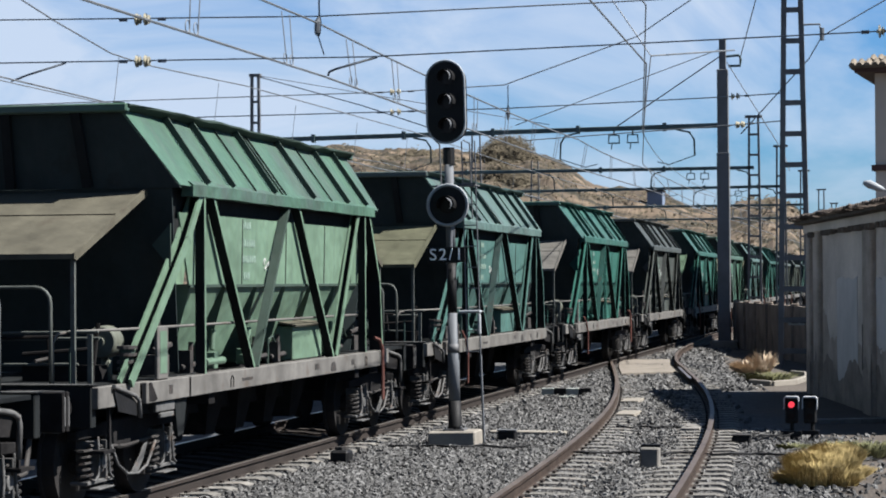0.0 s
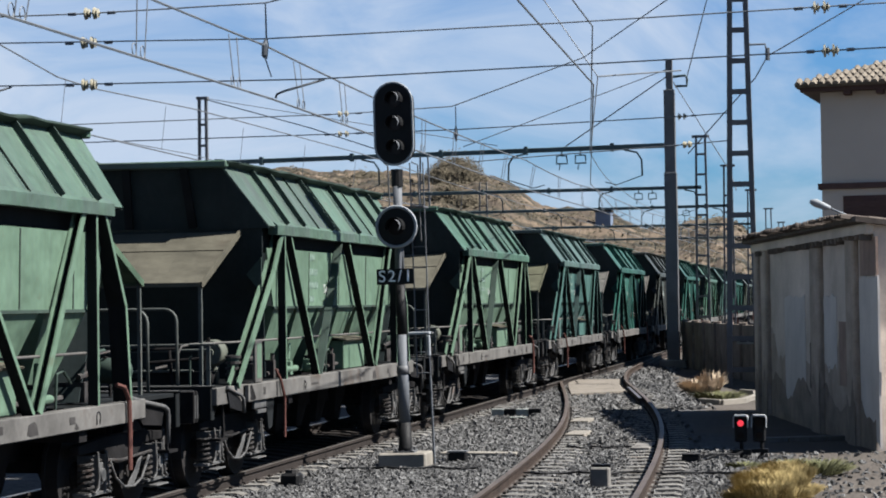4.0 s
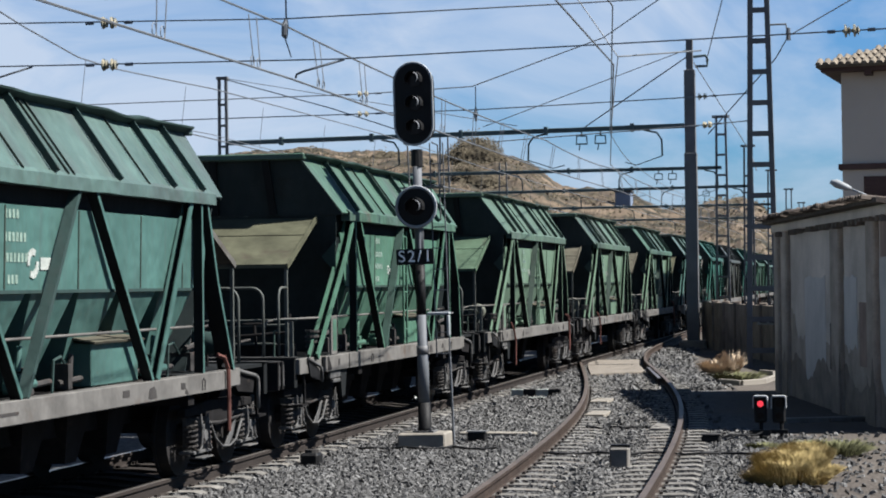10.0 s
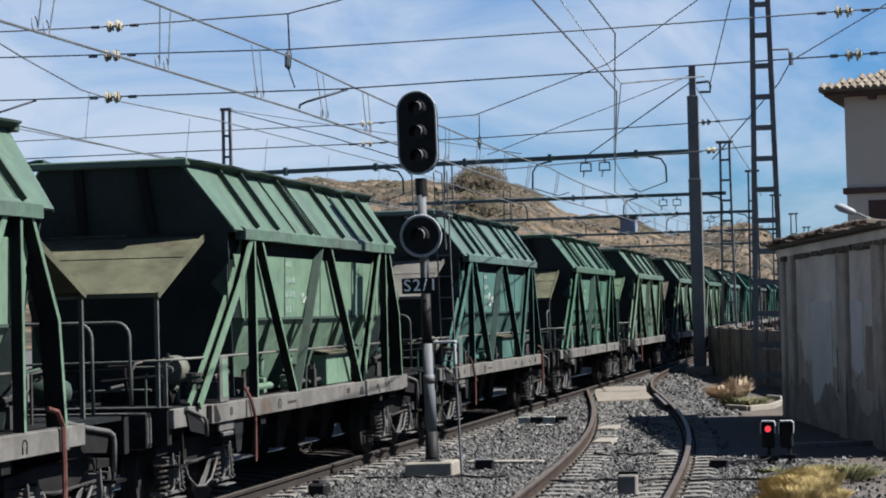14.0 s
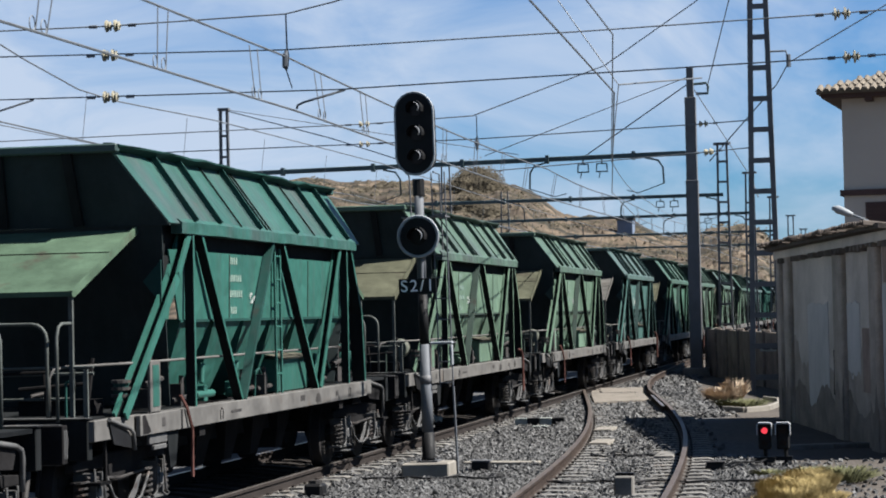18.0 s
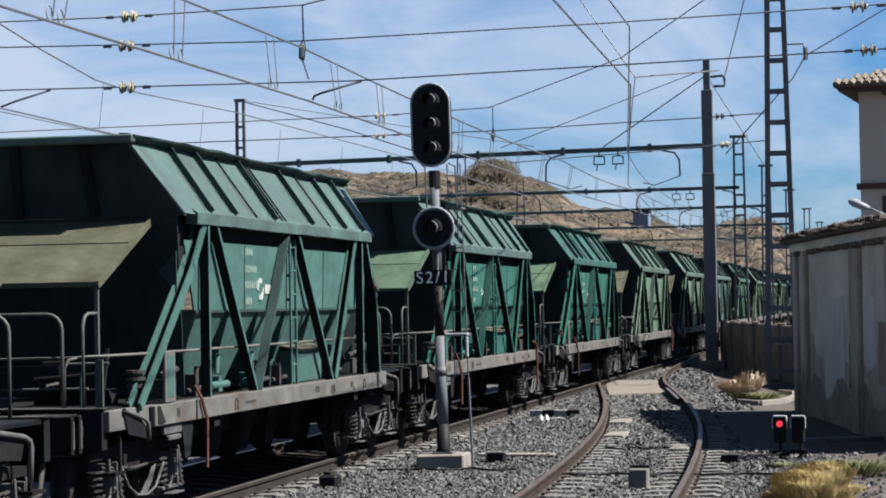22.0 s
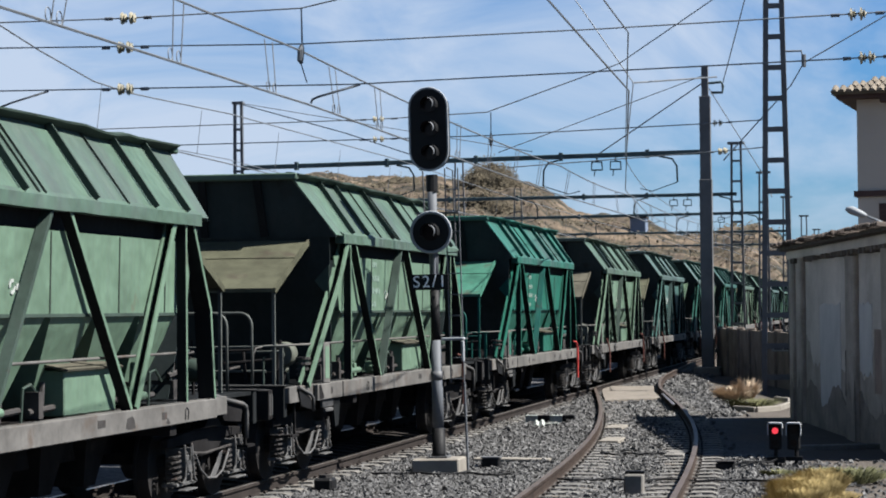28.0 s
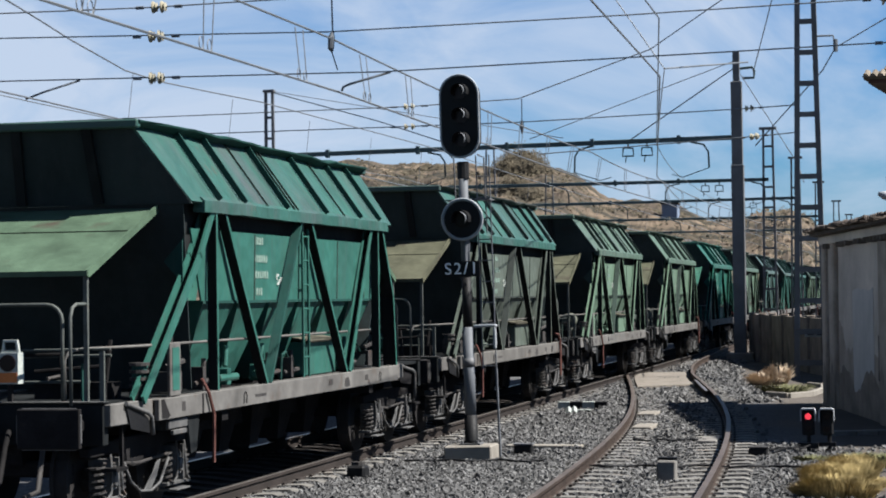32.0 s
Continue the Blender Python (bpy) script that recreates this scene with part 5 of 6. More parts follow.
def build_dwarf_signal():
    g = thing("dwarf_signal", pose(-1.47, 31.2, 0), "low twin shunting signal with one red light lit", "railway signal")
    part("stand", Shape().tube([(-0.12, 0, -0.1), (-0.12, 0, 0.26)], 0.03, 8).tube([(0.17, 0, -0.1), (0.17, 0, 0.26)], 0.03, 8).box(-0.2, 0.26, -0.06, 0.06, 0.08, 0.14), BLACK, g)
    part("foot", Shape().tube([(-0.12, -0.1, -0.05), (-0.12, -0.1, 0.12)], 0.022, 8).box(-0.28, 0.02, -0.18, 0.0, 0.06, 0.14), BLACK, g)
    for k, x in enumerate((-0.125, 0.135)):
        h = part("lamp_box", Shape().box(x - 0.09, x + 0.09, -0.07, 0.09, 0.24, 0.60), BLACK, g, "black two-lamp box", bevel=0.02)
        part("visor", Shape().prism([(x - 0.108, 0.45), (x - 0.108, 0.60), (x - 0.085, 0.63), (x + 0.085, 0.63), (x + 0.108, 0.60), (x + 0.108, 0.45), (x + 0.096, 0.45), (x + 0.096, 0.60), (x + 0.08, 0.615), (x - 0.08, 0.615), (x - 0.096, 0.60), (x - 0.096, 0.45)], -0.17, 0.0), PALEGREY, h, "pale grey visor")
        for z in (0.51, 0.34):
            lit = k == 0 and z > 0.4
            part("lens", Shape().tube([(x, -0.07, z), (x, -0.09, z)], 0.045, 18), LAMPRED if lit else GLASS, h, "glowing red lens" if lit else "dark lens")


BLOWN = []


def build_track_boxes():
    b = thing("cable_box", pose(-3.08, 26.45, 0), "grey concrete cable box between the rails", "cable box")
    part("body", Shape().box(-0.115, 0.115, -0.13, 0.13, -0.1, 0.24), SLEEPER, b, bevel=0.015)
    part("lid", Shape().box(-0.12, 0.12, 0.02, 0.14, 0.244, 0.275), BLACK, b, "dark lid edge")
    c = thing("track_magnet_box", pose(-2.25, 30.35, 0), "small black trackside box on ballast", "trackside box")
    part("body", Shape().box(-0.13, 0.13, -0.12, 0.12, -0.05, 0.12), BLACK, c, bevel=0.02)
    part("cover", Shape().box(-0.14, 0.14, -0.13, 0.13, 0.12, 0.135), IRON, c)
    d = thing("track_magnet_box", pose(-7.05, 26.6, 0), "small black trackside box on ballast", "trackside box")
    part("body", Shape().box(-0.12, 0.12, -0.14, 0.14, -0.05, 0.16), BLACK, d, bevel=0.03)
    part("cover", Shape().tube([(0, 0, 0.15), (0, 0, 0.2)], 0.09, 10), IRON, d)
    duct = thing("cable_duct", pose(-0.75, 35.4, 0, 0, 0, 21), "low pale concrete cable duct in trodden earth", "cable duct")
    for i in range(4):
        part("cover", Shape().box(-0.72 + 0.37 * i, -0.365 + 0.37 * i, -0.13, 0.13, -0.05, 0.05), SLEEPER, duct, bevel=0.01)
    k = thing("junction_box", pose(-5.63, 30.6, 0), "small black junction box on ballast", "trackside box")
    part("body", Shape().box(-0.13, 0.13, -0.1, 0.1, -0.04, 0.14), BLACK, k, bevel=0.015)
    part("lid", Shape().box(-0.14, 0.14, -0.11, 0.11, 0.14, 0.16), STEEL, k, "grey lid")
    e = thing("cable_slab", pose(-5.35, 31.6, 0, 0, 0, -6), "pale concrete cable trough slab on ballast", "concrete slab")
    part("slab", Shape().box(-0.72, 0.42, -0.13, 0.13, -0.05, 0.07), CONCRETE, e, bevel=0.012)
    f = thing("derailer_marker", pose(-6.63, 42.6, 0), "low black and white striped marker bar", "track marker")
    for i in range(4):
        part("stripe", Shape().box(-0.5 + 0.25 * i, -0.255 + 0.25 * i, -0.06, 0.06, -0.02, 0.16), BLACK if i % 2 else LETTER, f, bevel=0.008)
    h = thing("pale_strip", pose(-6.40, 41.2, 0.055, 0, 0, 6), "narrow pale strip lying on the ballast", "litter")
    part("strip", Shape().box(-0.16, 0.16, -0.04, 0.04, 0.0, 0.02).box(0.02, 0.10, -0.10, -0.02, 0.005, 0.03), LETTER, h, bevel=0.008)
    scrap = thing("paper_scrap", pose(-6.62, 41.1, 0.02), "crumpled white paper scrap blown over the ballast", "litter")
    fold = Shape()
    for i in range(4):
        u0, u1, z0, z1 = -0.11 + 0.055 * i, -0.055 + 0.055 * i, (0.02, 0.07, 0.03, 0.08)[i], (0.07, 0.03, 0.08, 0.04)[i]
        fold.plate([(u0, -0.08 + 0.02 * (i % 2), z0), (u1, -0.07, z1), (u1, 0.08, z1 + 0.03), (u0, 0.07 + 0.02 * (i % 2), z0 + 0.03)], 0.006)
    part("sheet", fold, LETTER, scrap)
    BLOWN.append(scrap)
    for y, x0, x1 in ((28.15, -4.3, -1.5), (33.2, -4.4, -2.9), (29.0, -7.0, -4.4)):
        cable = thing("signal_cable", Matrix.Identity(4), "black cable lying across the ballast", "cable", "cables on the ballast")
        part("run", Shape().tube([(x0 + (x1 - x0) * i / 12, y + 0.12 * math.sin(i * 1.7 + y), 0.035 + 0.01 * math.sin(i * 2.3)) for i in range(13)], 0.016, 6), BLACK, cable)
    for x in (-1.9, -1.75):
        cable = thing("signal_cable", Matrix.Identity(4), "black cable looped beside the low signal", "cable", "cables on the ballast")
        part("run", Shape().tube([(x - 0.3, 30.6, 0.03), (x - 0.1, 30.7, 0.1), (x + 0.1, 30.9, 0.08), (x + 0.2, 31.05, 0.12)], 0.014, 6), BLACK, cable)


# ---- masts, portals and wires ----
def lattice_mast(x, y, top, w0, w1, leg, step, label, mat, name="catenary_mast", first=0.5):
    g = thing(name, pose(x, y, 0), label, "catenary mast", "masts along the line")
    half = lambda z: (w0 + (w1 - w0) * z / top) / 2
    for e in (-1, 1):
        part("leg", Shape().beam((e * half(0), 0, -0.1), (e * half(top), 0, top), leg, leg * 1.6), mat, g)
    for k in range(int((top - 0.4) / step)):
        z = first + k * step
        part("batten", Shape().box(-half(z) - leg / 2, half(z) + leg / 2, -leg * 0.85, -leg * 0.65, z, z + leg * 1.05), mat, g)
    return g


def build_masts():
    m = thing("portal_mast", pose(-6.0, 73.7, 0), "blue-grey steel portal mast beside the siding", "catenary mast", "masts along the line")
    part("column", Shape().box(-0.21, 0.21, -0.19, 0.19, 0, 6.6), STEEL, m, bevel=0.01)
    part("upper_column", Shape().box(-0.185, 0.185, -0.17, 0.17, 6.6, 9.5).box(-0.215, 0.215, -0.195, 0.195, 6.55, 6.65), STEEL, m, bevel=0.01)
    part("top_tip", Shape().box(-0.11, 0.12, -0.12, 0.12, 9.5, 10.55), STEEL, m, bevel=0.01)
    part("side_loop", Shape().tube([(0.13, 0, 9.95), (0.55, 0, 9.98), (0.62, 0, 9.85), (0.6, 0, 9.62), (0.2, 0, 9.62)], 0.045, 6), BEAM, m)
    part("footing", Shape().box(-0.45, 0.45, -0.45, 0.45, -0.1, 0.25), CONCRETE, m, bevel=0.03)
    lattice_mast(-2.83, 57.5, 13.2, 0.76, 0.32, 0.135, 0.82, "tall blue-grey battened steel mast by the shed", STEEL, first=0.35)
    left = lattice_mast(-22.65, 73.7, 9.8, 0.34, 0.25, 0.085, 0.75, "dark battened steel mast beyond the train", STEEL)
    part("cap", Shape().box(-0.2, 0.2, -0.12, 0.12, 9.7, 9.8), STEEL, left)
    for y, x, top in ((101, -6.8, 9.9), (122, -6.72, 9.8), (150, -6.7, 9.8), (182, -6.7, 9.8), (215, -6.7, 9.8)):
        g = lattice_mast(x, y, top, 0.62, 0.42, 0.10, 0.95, "battened steel portal mast along the line", STEEL)
        part("cap", Shape().box(-0.4, 0.4, -0.12, 0.12, top - 0.02, top + 0.1), STEEL, g)
    # two slim lattice posts seen beyond the first portal, left of the line
    for x, y, top in ((-21.8, 110, 10.2), (-22.1, 130, 9.7)):
        lattice_mast(x, y, top, 0.75, 0.4, 0.07, 1.1, "grey lattice mast beyond the wagons", STEEL)


def build_portals():
    for k, (y, x1, z0, z1) in enumerate(((73.7, -6.2, 7.42, 7.60), (101, -6.8, 7.56, 7.56), (122, -6.72, 7.5, 7.58), (150, -6.7, 7.5, 7.5), (182, -6.7, 7.5, 7.5))):
        g = thing("portal_beam", Matrix.Identity(4), "long teal-grey portal beam across the tracks", "portal beam", "portal beams")
        x0 = -22.5
        z_at = lambda x: z0 + (z1 - z0) * (x - x0) / (x1 - x0)
        part("beam", Shape().beam((x0, y, z0), (x1, y, z1), 0.16, 0.16, (0, 1, 0)), BEAM, g, bevel=0.015)
        for x in (-20.5, -17.2, -14.0, -11.0, -8.0):
            part("flange", Shape().box(x - 0.06, x + 0.06, y - 0.11, y + 0.11, z_at(x) - 0.14, z_at(x) + 0.14), BEAM, g)
        for x in (-9.75, -9.1):
            z = z_at(x) - 0.1
            part("square_hanger", Shape().tube([(x, y, z + 0.05), (x, y, z - 0.12), (x - 0.17, y, z - 0.13), (x - 0.19, y, z - 0.4), (x + 0.19, y, z - 0.4), (x + 0.17, y, z - 0.13), (x, y, z - 0.12)], 0.03, 6).tube([(x - 0.06, y, z - 0.4), (x - 0.1, y, z - 0.62)], 0.02, 5), BEAM, g)
        for x, e in ((-11.45, -1), (-7.15, 1), (-16.4, 1)):
            z = z_at(x) - 0.1
            part("curved_arm", Shape().tube([(x - e * 0.45, y, z), (x, y, z - 0.10), (x + e * 0.16, y, z - 0.35), (x + e * 0.18, y, z - 0.9)], 0.032, 6), BEAM, g, smooth=True)
            part("steady_arm", Shape().tube([(x + e * 0.18, y, z - 0.9), (x - e * 0.7, y, z - 1.2), (x - e * 1.1, y, z - 1.1)], 0.016, 6), BEAM, g, smooth=True)


def hang(name, pts, r, label, parts=24, sag=0.0):
    """A wire through points, each length sagging a little."""
    g = thing(name, Matrix.Identity(4), label, "overhead wire", "overhead wires")
    line = []
    for p, q in zip(pts, pts[1:]):
        p, q = Vector(p), Vector(q)
        for i in range(parts):
            u = i / parts
            c = p.lerp(q, u)
            c.z -= sag * 4 * u * (1 - u)
            line.append(c)
    line.append(Vector(pts[-1]))
    part("wire", Shape().tube(line, r, 5), WIRE, g)
    return g


def insulator(g, a, b):
    """Two cream bells on a span wire between a and b."""
    a, b = Vector(a), Vector(b)
    for u in (0.36, 0.64):
        c, d = a.lerp(b, u), (b - a).normalized()
        part("insulator", Shape().tube([c - d * 0.06, c - d * 0.04, c - d * 0.03, c - d * 0.005, c + d * 0.01, c + d * 0.035, c + d * 0.045, c + d * 0.06], [0.022, 0.03, 0.095, 0.088, 0.035, 0.075, 0.03, 0.022], 12), CERAMIC, g, "cream double-bell insulator")
    for p, q in ((a - (b - a) * 0.25, a), (b, b + (b - a) * 0.25)):
        part("clamp", Shape().tube([p, q], 0.026, 6), WIRE, g)


def build_wires():
    spans = [-20, 31.1, 57.5, 73.7, 101, 122, 150, 182, 215]
    # main line: contact wire and messenger joined by pairs of droppers
    contact = [(x, y, 5.39) for x, y in zip((-9.7, -8.47, -8.74, -8.42, -8.72, -8.42, -8.72, -8.42, -8.72), spans)]
    top = [(MAIN_X, y, z) for y, z in zip(spans, (6.25, 6.20, 6.13, 6.15, 6.2, 6.2, 6.2, 6.2, 6.2))]
    c = hang("contact_wire", contact, 0.017, "dark doubled contact wire over the main line", 10)
    m = hang("messenger_wire", top, 0.016, "dark messenger wire over the main line", 14, 0.10)
    for y in (14.4, 18.0, 21.7, 25.42, 29.38, 32.97, 36.05, *np.arange(39.7, 57, 3.6), *np.arange(59, 122, 5.2)):
        for o in (-0.2, 0.2):
            z = glide([(p[1], p[2]) for p in top], y) - 0.06
            x = float(np.interp(y, spans, [p[0] for p in contact]))
            part("dropper", Shape().tube([(MAIN_X, y + o, z), (x, y + o * 0.8, 5.39)], 0.008, 4), WIRE, m)
            if y < 45:
                part("dropper_loop", Shape().tube(arc((x, y + o * 0.8 - 0.08, 5.47), 0.08, 0, 360, 10, "yz"), 0.007, 4), WIRE, m)
    # other lines further left
    far = [(-12.0, -20), (-13.17, 31.1), (-13.95, 57.5), (-13.1, 73.7), (-13.5, 101), (-13.1, 122), (-13.4, 150), (-13.1, 182), (-13.2, 215)]
    hang("contact_wire", [(x, y, 5.40) for x, y in far], 0.014, "dark contact wire over a neighbouring track", 4)
    m2 = hang("messenger_wire", [(-13.2, 22, 7.75), (-13.2, 30.9, 6.66), (-13.2, 32.2, 6.49), (-13.2, 34.6, 6.24), (-13.2, 36.3, 6.21), (-13.2, 38.9, 6.27), (-13.2, 42.3, 6.36), (-13.2, 57.5, 6.45), (-13.2, 73.7, 6.33), (-13.2, 101, 6.33), (-13.2, 215, 6.33)], 0.013, "thin messenger wire over a neighbouring track", 4)
    for y in np.arange(35, 110, 5.5):
        part("dropper", Shape().tube([(-13.2, y, 6.25), (-13.3, y, 5.40)], 0.006, 4), WIRE, m2)
    hang("contact_wire", [(-18.0, y, 5.5) for y in spans], 0.014, "dark contact wire over a third track", 4)
    hang("messenger_wire", [(-18.0, y, 6.55) for y in spans], 0.012, "thin messenger wire over a third track", 10, 0.08)
    # the siding
    side = [(siding_x(y) if y < 110 else MAIN_X + 1.2, y, 5.45) for y in spans]
    hang("contact_wire", side, 0.012, "contact wire over the siding", 6)
    hang("messenger_wire", [(x, y, 6.3) for x, y, z in side], 0.011, "messenger wire over the siding", 8, 0.12)
    # head span near the signal
    h1 = hang("span_wire", [(-26, 31.1, 6.95), (-13.8, 31.1, 6.80), (-11.4, 31.1, 6.79), (-8.56, 31.1, 6.84), (-7.8, 31.1, 6.99), (-5.5, 31.1, 7.6), (6, 31.1, 10.6)], 0.012, "slanting upper span wire with insulators", 3)
    insulator(h1, (-11.55, 31.1, 6.79), (-11.05, 31.1, 6.79))
    part("suspension", Shape().tube([(-8.56, 31.1, 6.84), (-8.55, 31.1, 6.30), (-8.57, 31.1, 6.05)], [0.012, 0.014, 0.014], 6).tube([(-8.55, 31.1, 6.3), (-8.57, 31.1, 6.22), (-8.58, 31.1, 6.05), (-8.56, 31.1, 6.0)], [0.02, 0.055, 0.05, 0.02], 8).tube([(-8.57, 31.1, 6.0), (-8.48, 31.1, 5.72)], 0.01, 5), WIRE, h1, "dark hanging insulator")
    h2 = hang("span_wire", [(-26, 31.1, 6.55), (-13.8, 31.1, 6.41), (-8.57, 31.1, 6.30), (-4.08, 31.1, 6.365), (6, 31.1, 6.6)], 0.011, "level span wire carrying the messengers", 6)
    insulator(h2, (-11.6, 31.1, 6.345), (-11.1, 31.1, 6.34))
    insulator(h2, (-0.6, 31.1, 6.44), (-0.1, 31.1, 6.45))
    h3 = hang("span_wire", [(-26, 31.1, 5.85), (-13.8, 31.1, 5.74), (-7.78, 31.1, 5.668), (-2.5, 31.1, 5.773), (6, 31.1, 5.95)], 0.011, "lower span wire with steady arms", 6)
    insulator(h3, (-11.6, 31.1, 5.705), (-11.1, 31.1, 5.70))
    insulator(h3, (-0.45, 31.1, 5.815), (0.0, 31.1, 5.825))
    part("steady_arm", Shape().tube([(-8.42, 31.1, 5.40), (-8.40, 31.1, 5.46), (-8.30, 31.1, 5.50), (-7.66, 31.1, 5.66)], 0.018, 6), WIRE, h3, smooth=True)
    part("steady_arm", Shape().tube([(-13.5, 31.1, 5.45), (-13.2, 31.1, 5.55), (-12.6, 31.1, 5.71)], 0.016, 6), WIRE, h3, smooth=True)
    # head span at the tall battened mast
    s1 = hang("span_wire", [(-26, 57.5, 6.95), (-13.6, 57.5, 7.0), (-10.5, 57.5, 7.02), (-4.5, 57.5, 7.19), (-3.05, 57.5, 7.25)], 0.016, "span wire to the tall mast with insulators", 5)
    insulator(s1, (-14.0, 57.5, 6.99), (-13.3, 57.5, 7.0))
    insulator(s1, (-4.6, 57.5, 7.19), (-4.1, 57.5, 7.205))
    s2 = hang("span_wire", [(-26, 57.5, 7.45), (-17.6, 57.5, 7.52), (-13.6, 57.5, 7.55), (-10.6, 57.5, 7.66), (-6.97, 57.5, 8.87), (-5.36, 57.5, 9.91), (-2.95, 57.5, 11.47)], 0.016, "slanting span wire to the tall mast top", 4)
    insulator(s2, (-14.0, 57.5, 7.545), (-13.3, 57.5, 7.555))
    part("suspension", Shape().tube([(-10.5, 57.5, 7.66), (-10.5, 57.5, 6.75)], 0.014, 5).tube([(-10.5, 57.5, 7.1), (-10.5, 57.5, 6.9), (-10.5, 57.5, 6.7)], [0.02, 0.06, 0.02], 8), WIRE, s2)
    s3 = hang("span_wire", [(-10.5, 60.0, 6.3), (-4.6, 58.0, 6.46), (-3.05, 57.5, 6.52)], 0.016, "short span wire between the masts", 5)
    insulator(s3, (-4.5, 58.0, 6.46), (-4.0, 57.8, 6.48))
    # stays and pull-offs round the masts
    hang("stay_wire", [(-8.9, 60, 11.6), (-7.31, 60, 9.25), (-6.88, 60, 8.6)], 0.018, "slanting steel stay wire by the masts", 3)
    hang("stay_wire", [(-6.88, 60, 8.6), (-4.86, 64, 9.12)], 0.026, "pull-off arm to the portal mast", 2)
    hang("stay_wire", [(-6.88, 60, 8.6), (-7.0, 60, 7.6), (-7.11, 60, 6.54)], 0.016, "hanging pull-off wire over the siding", 3)
    hang("stay_wire", [(-2.88, 57.5, 13.05), (-5.42, 73.7, 9.8)], 0.018, "stay wire from the mast loop", 3)
    hang("stay_wire", [(-5.85, 73.7, 9.75), (-3.77, 70, 6.42), (-2.95, 57.5, 5.2)], 0.016, "crossed steel stay wire by the masts", 3)
    hang("stay_wire", [(-4.21, 57.5, 6.19), (-2.4, 57.5, 8.15), (-2.06, 57.5, 8.73), (0.2, 57.5, 9.97), (4, 57.5, 12.2)], 0.017, "feeder wire bent at a bracket", 3)
    arm = hang("feeder_bracket", [(-2.66, 57.5, 9.05), (-2.12, 57.5, 9.05), (-2.06, 57.5, 8.72)], 0.028, "small bracket arm on the tall mast", 2)
    part("insulator", Shape().tube([(-2.06, 57.5, 8.95), (-2.06, 57.5, 8.62)], 0.06, 8), WIRE, arm, "dark insulator")
    hang("stay_wire", [(-22.6, 73.7, 9.72), (-18.67, 73.7, 8.56), (-15.9, 73.7, 7.6)], 0.02, "stay from the dark mast to the portal beam", 2)
    hang("stay_wire", [(-22.6, 73.7, 9.75), (-12.0, 73.7, 7.75)], 0.014, "second stay from the dark mast", 4)
    hang("stay_wire", [(-6.1, 73.7, 10.2), (-13.2, 73.7, 7.75)], 0.016, "stay from the portal mast top", 4)
    hang("stay_wire", [(-6.1, 73.7, 9.95), (-9.67, 73.7, 7.62)], 0.022, "stay from the portal mast", 3)


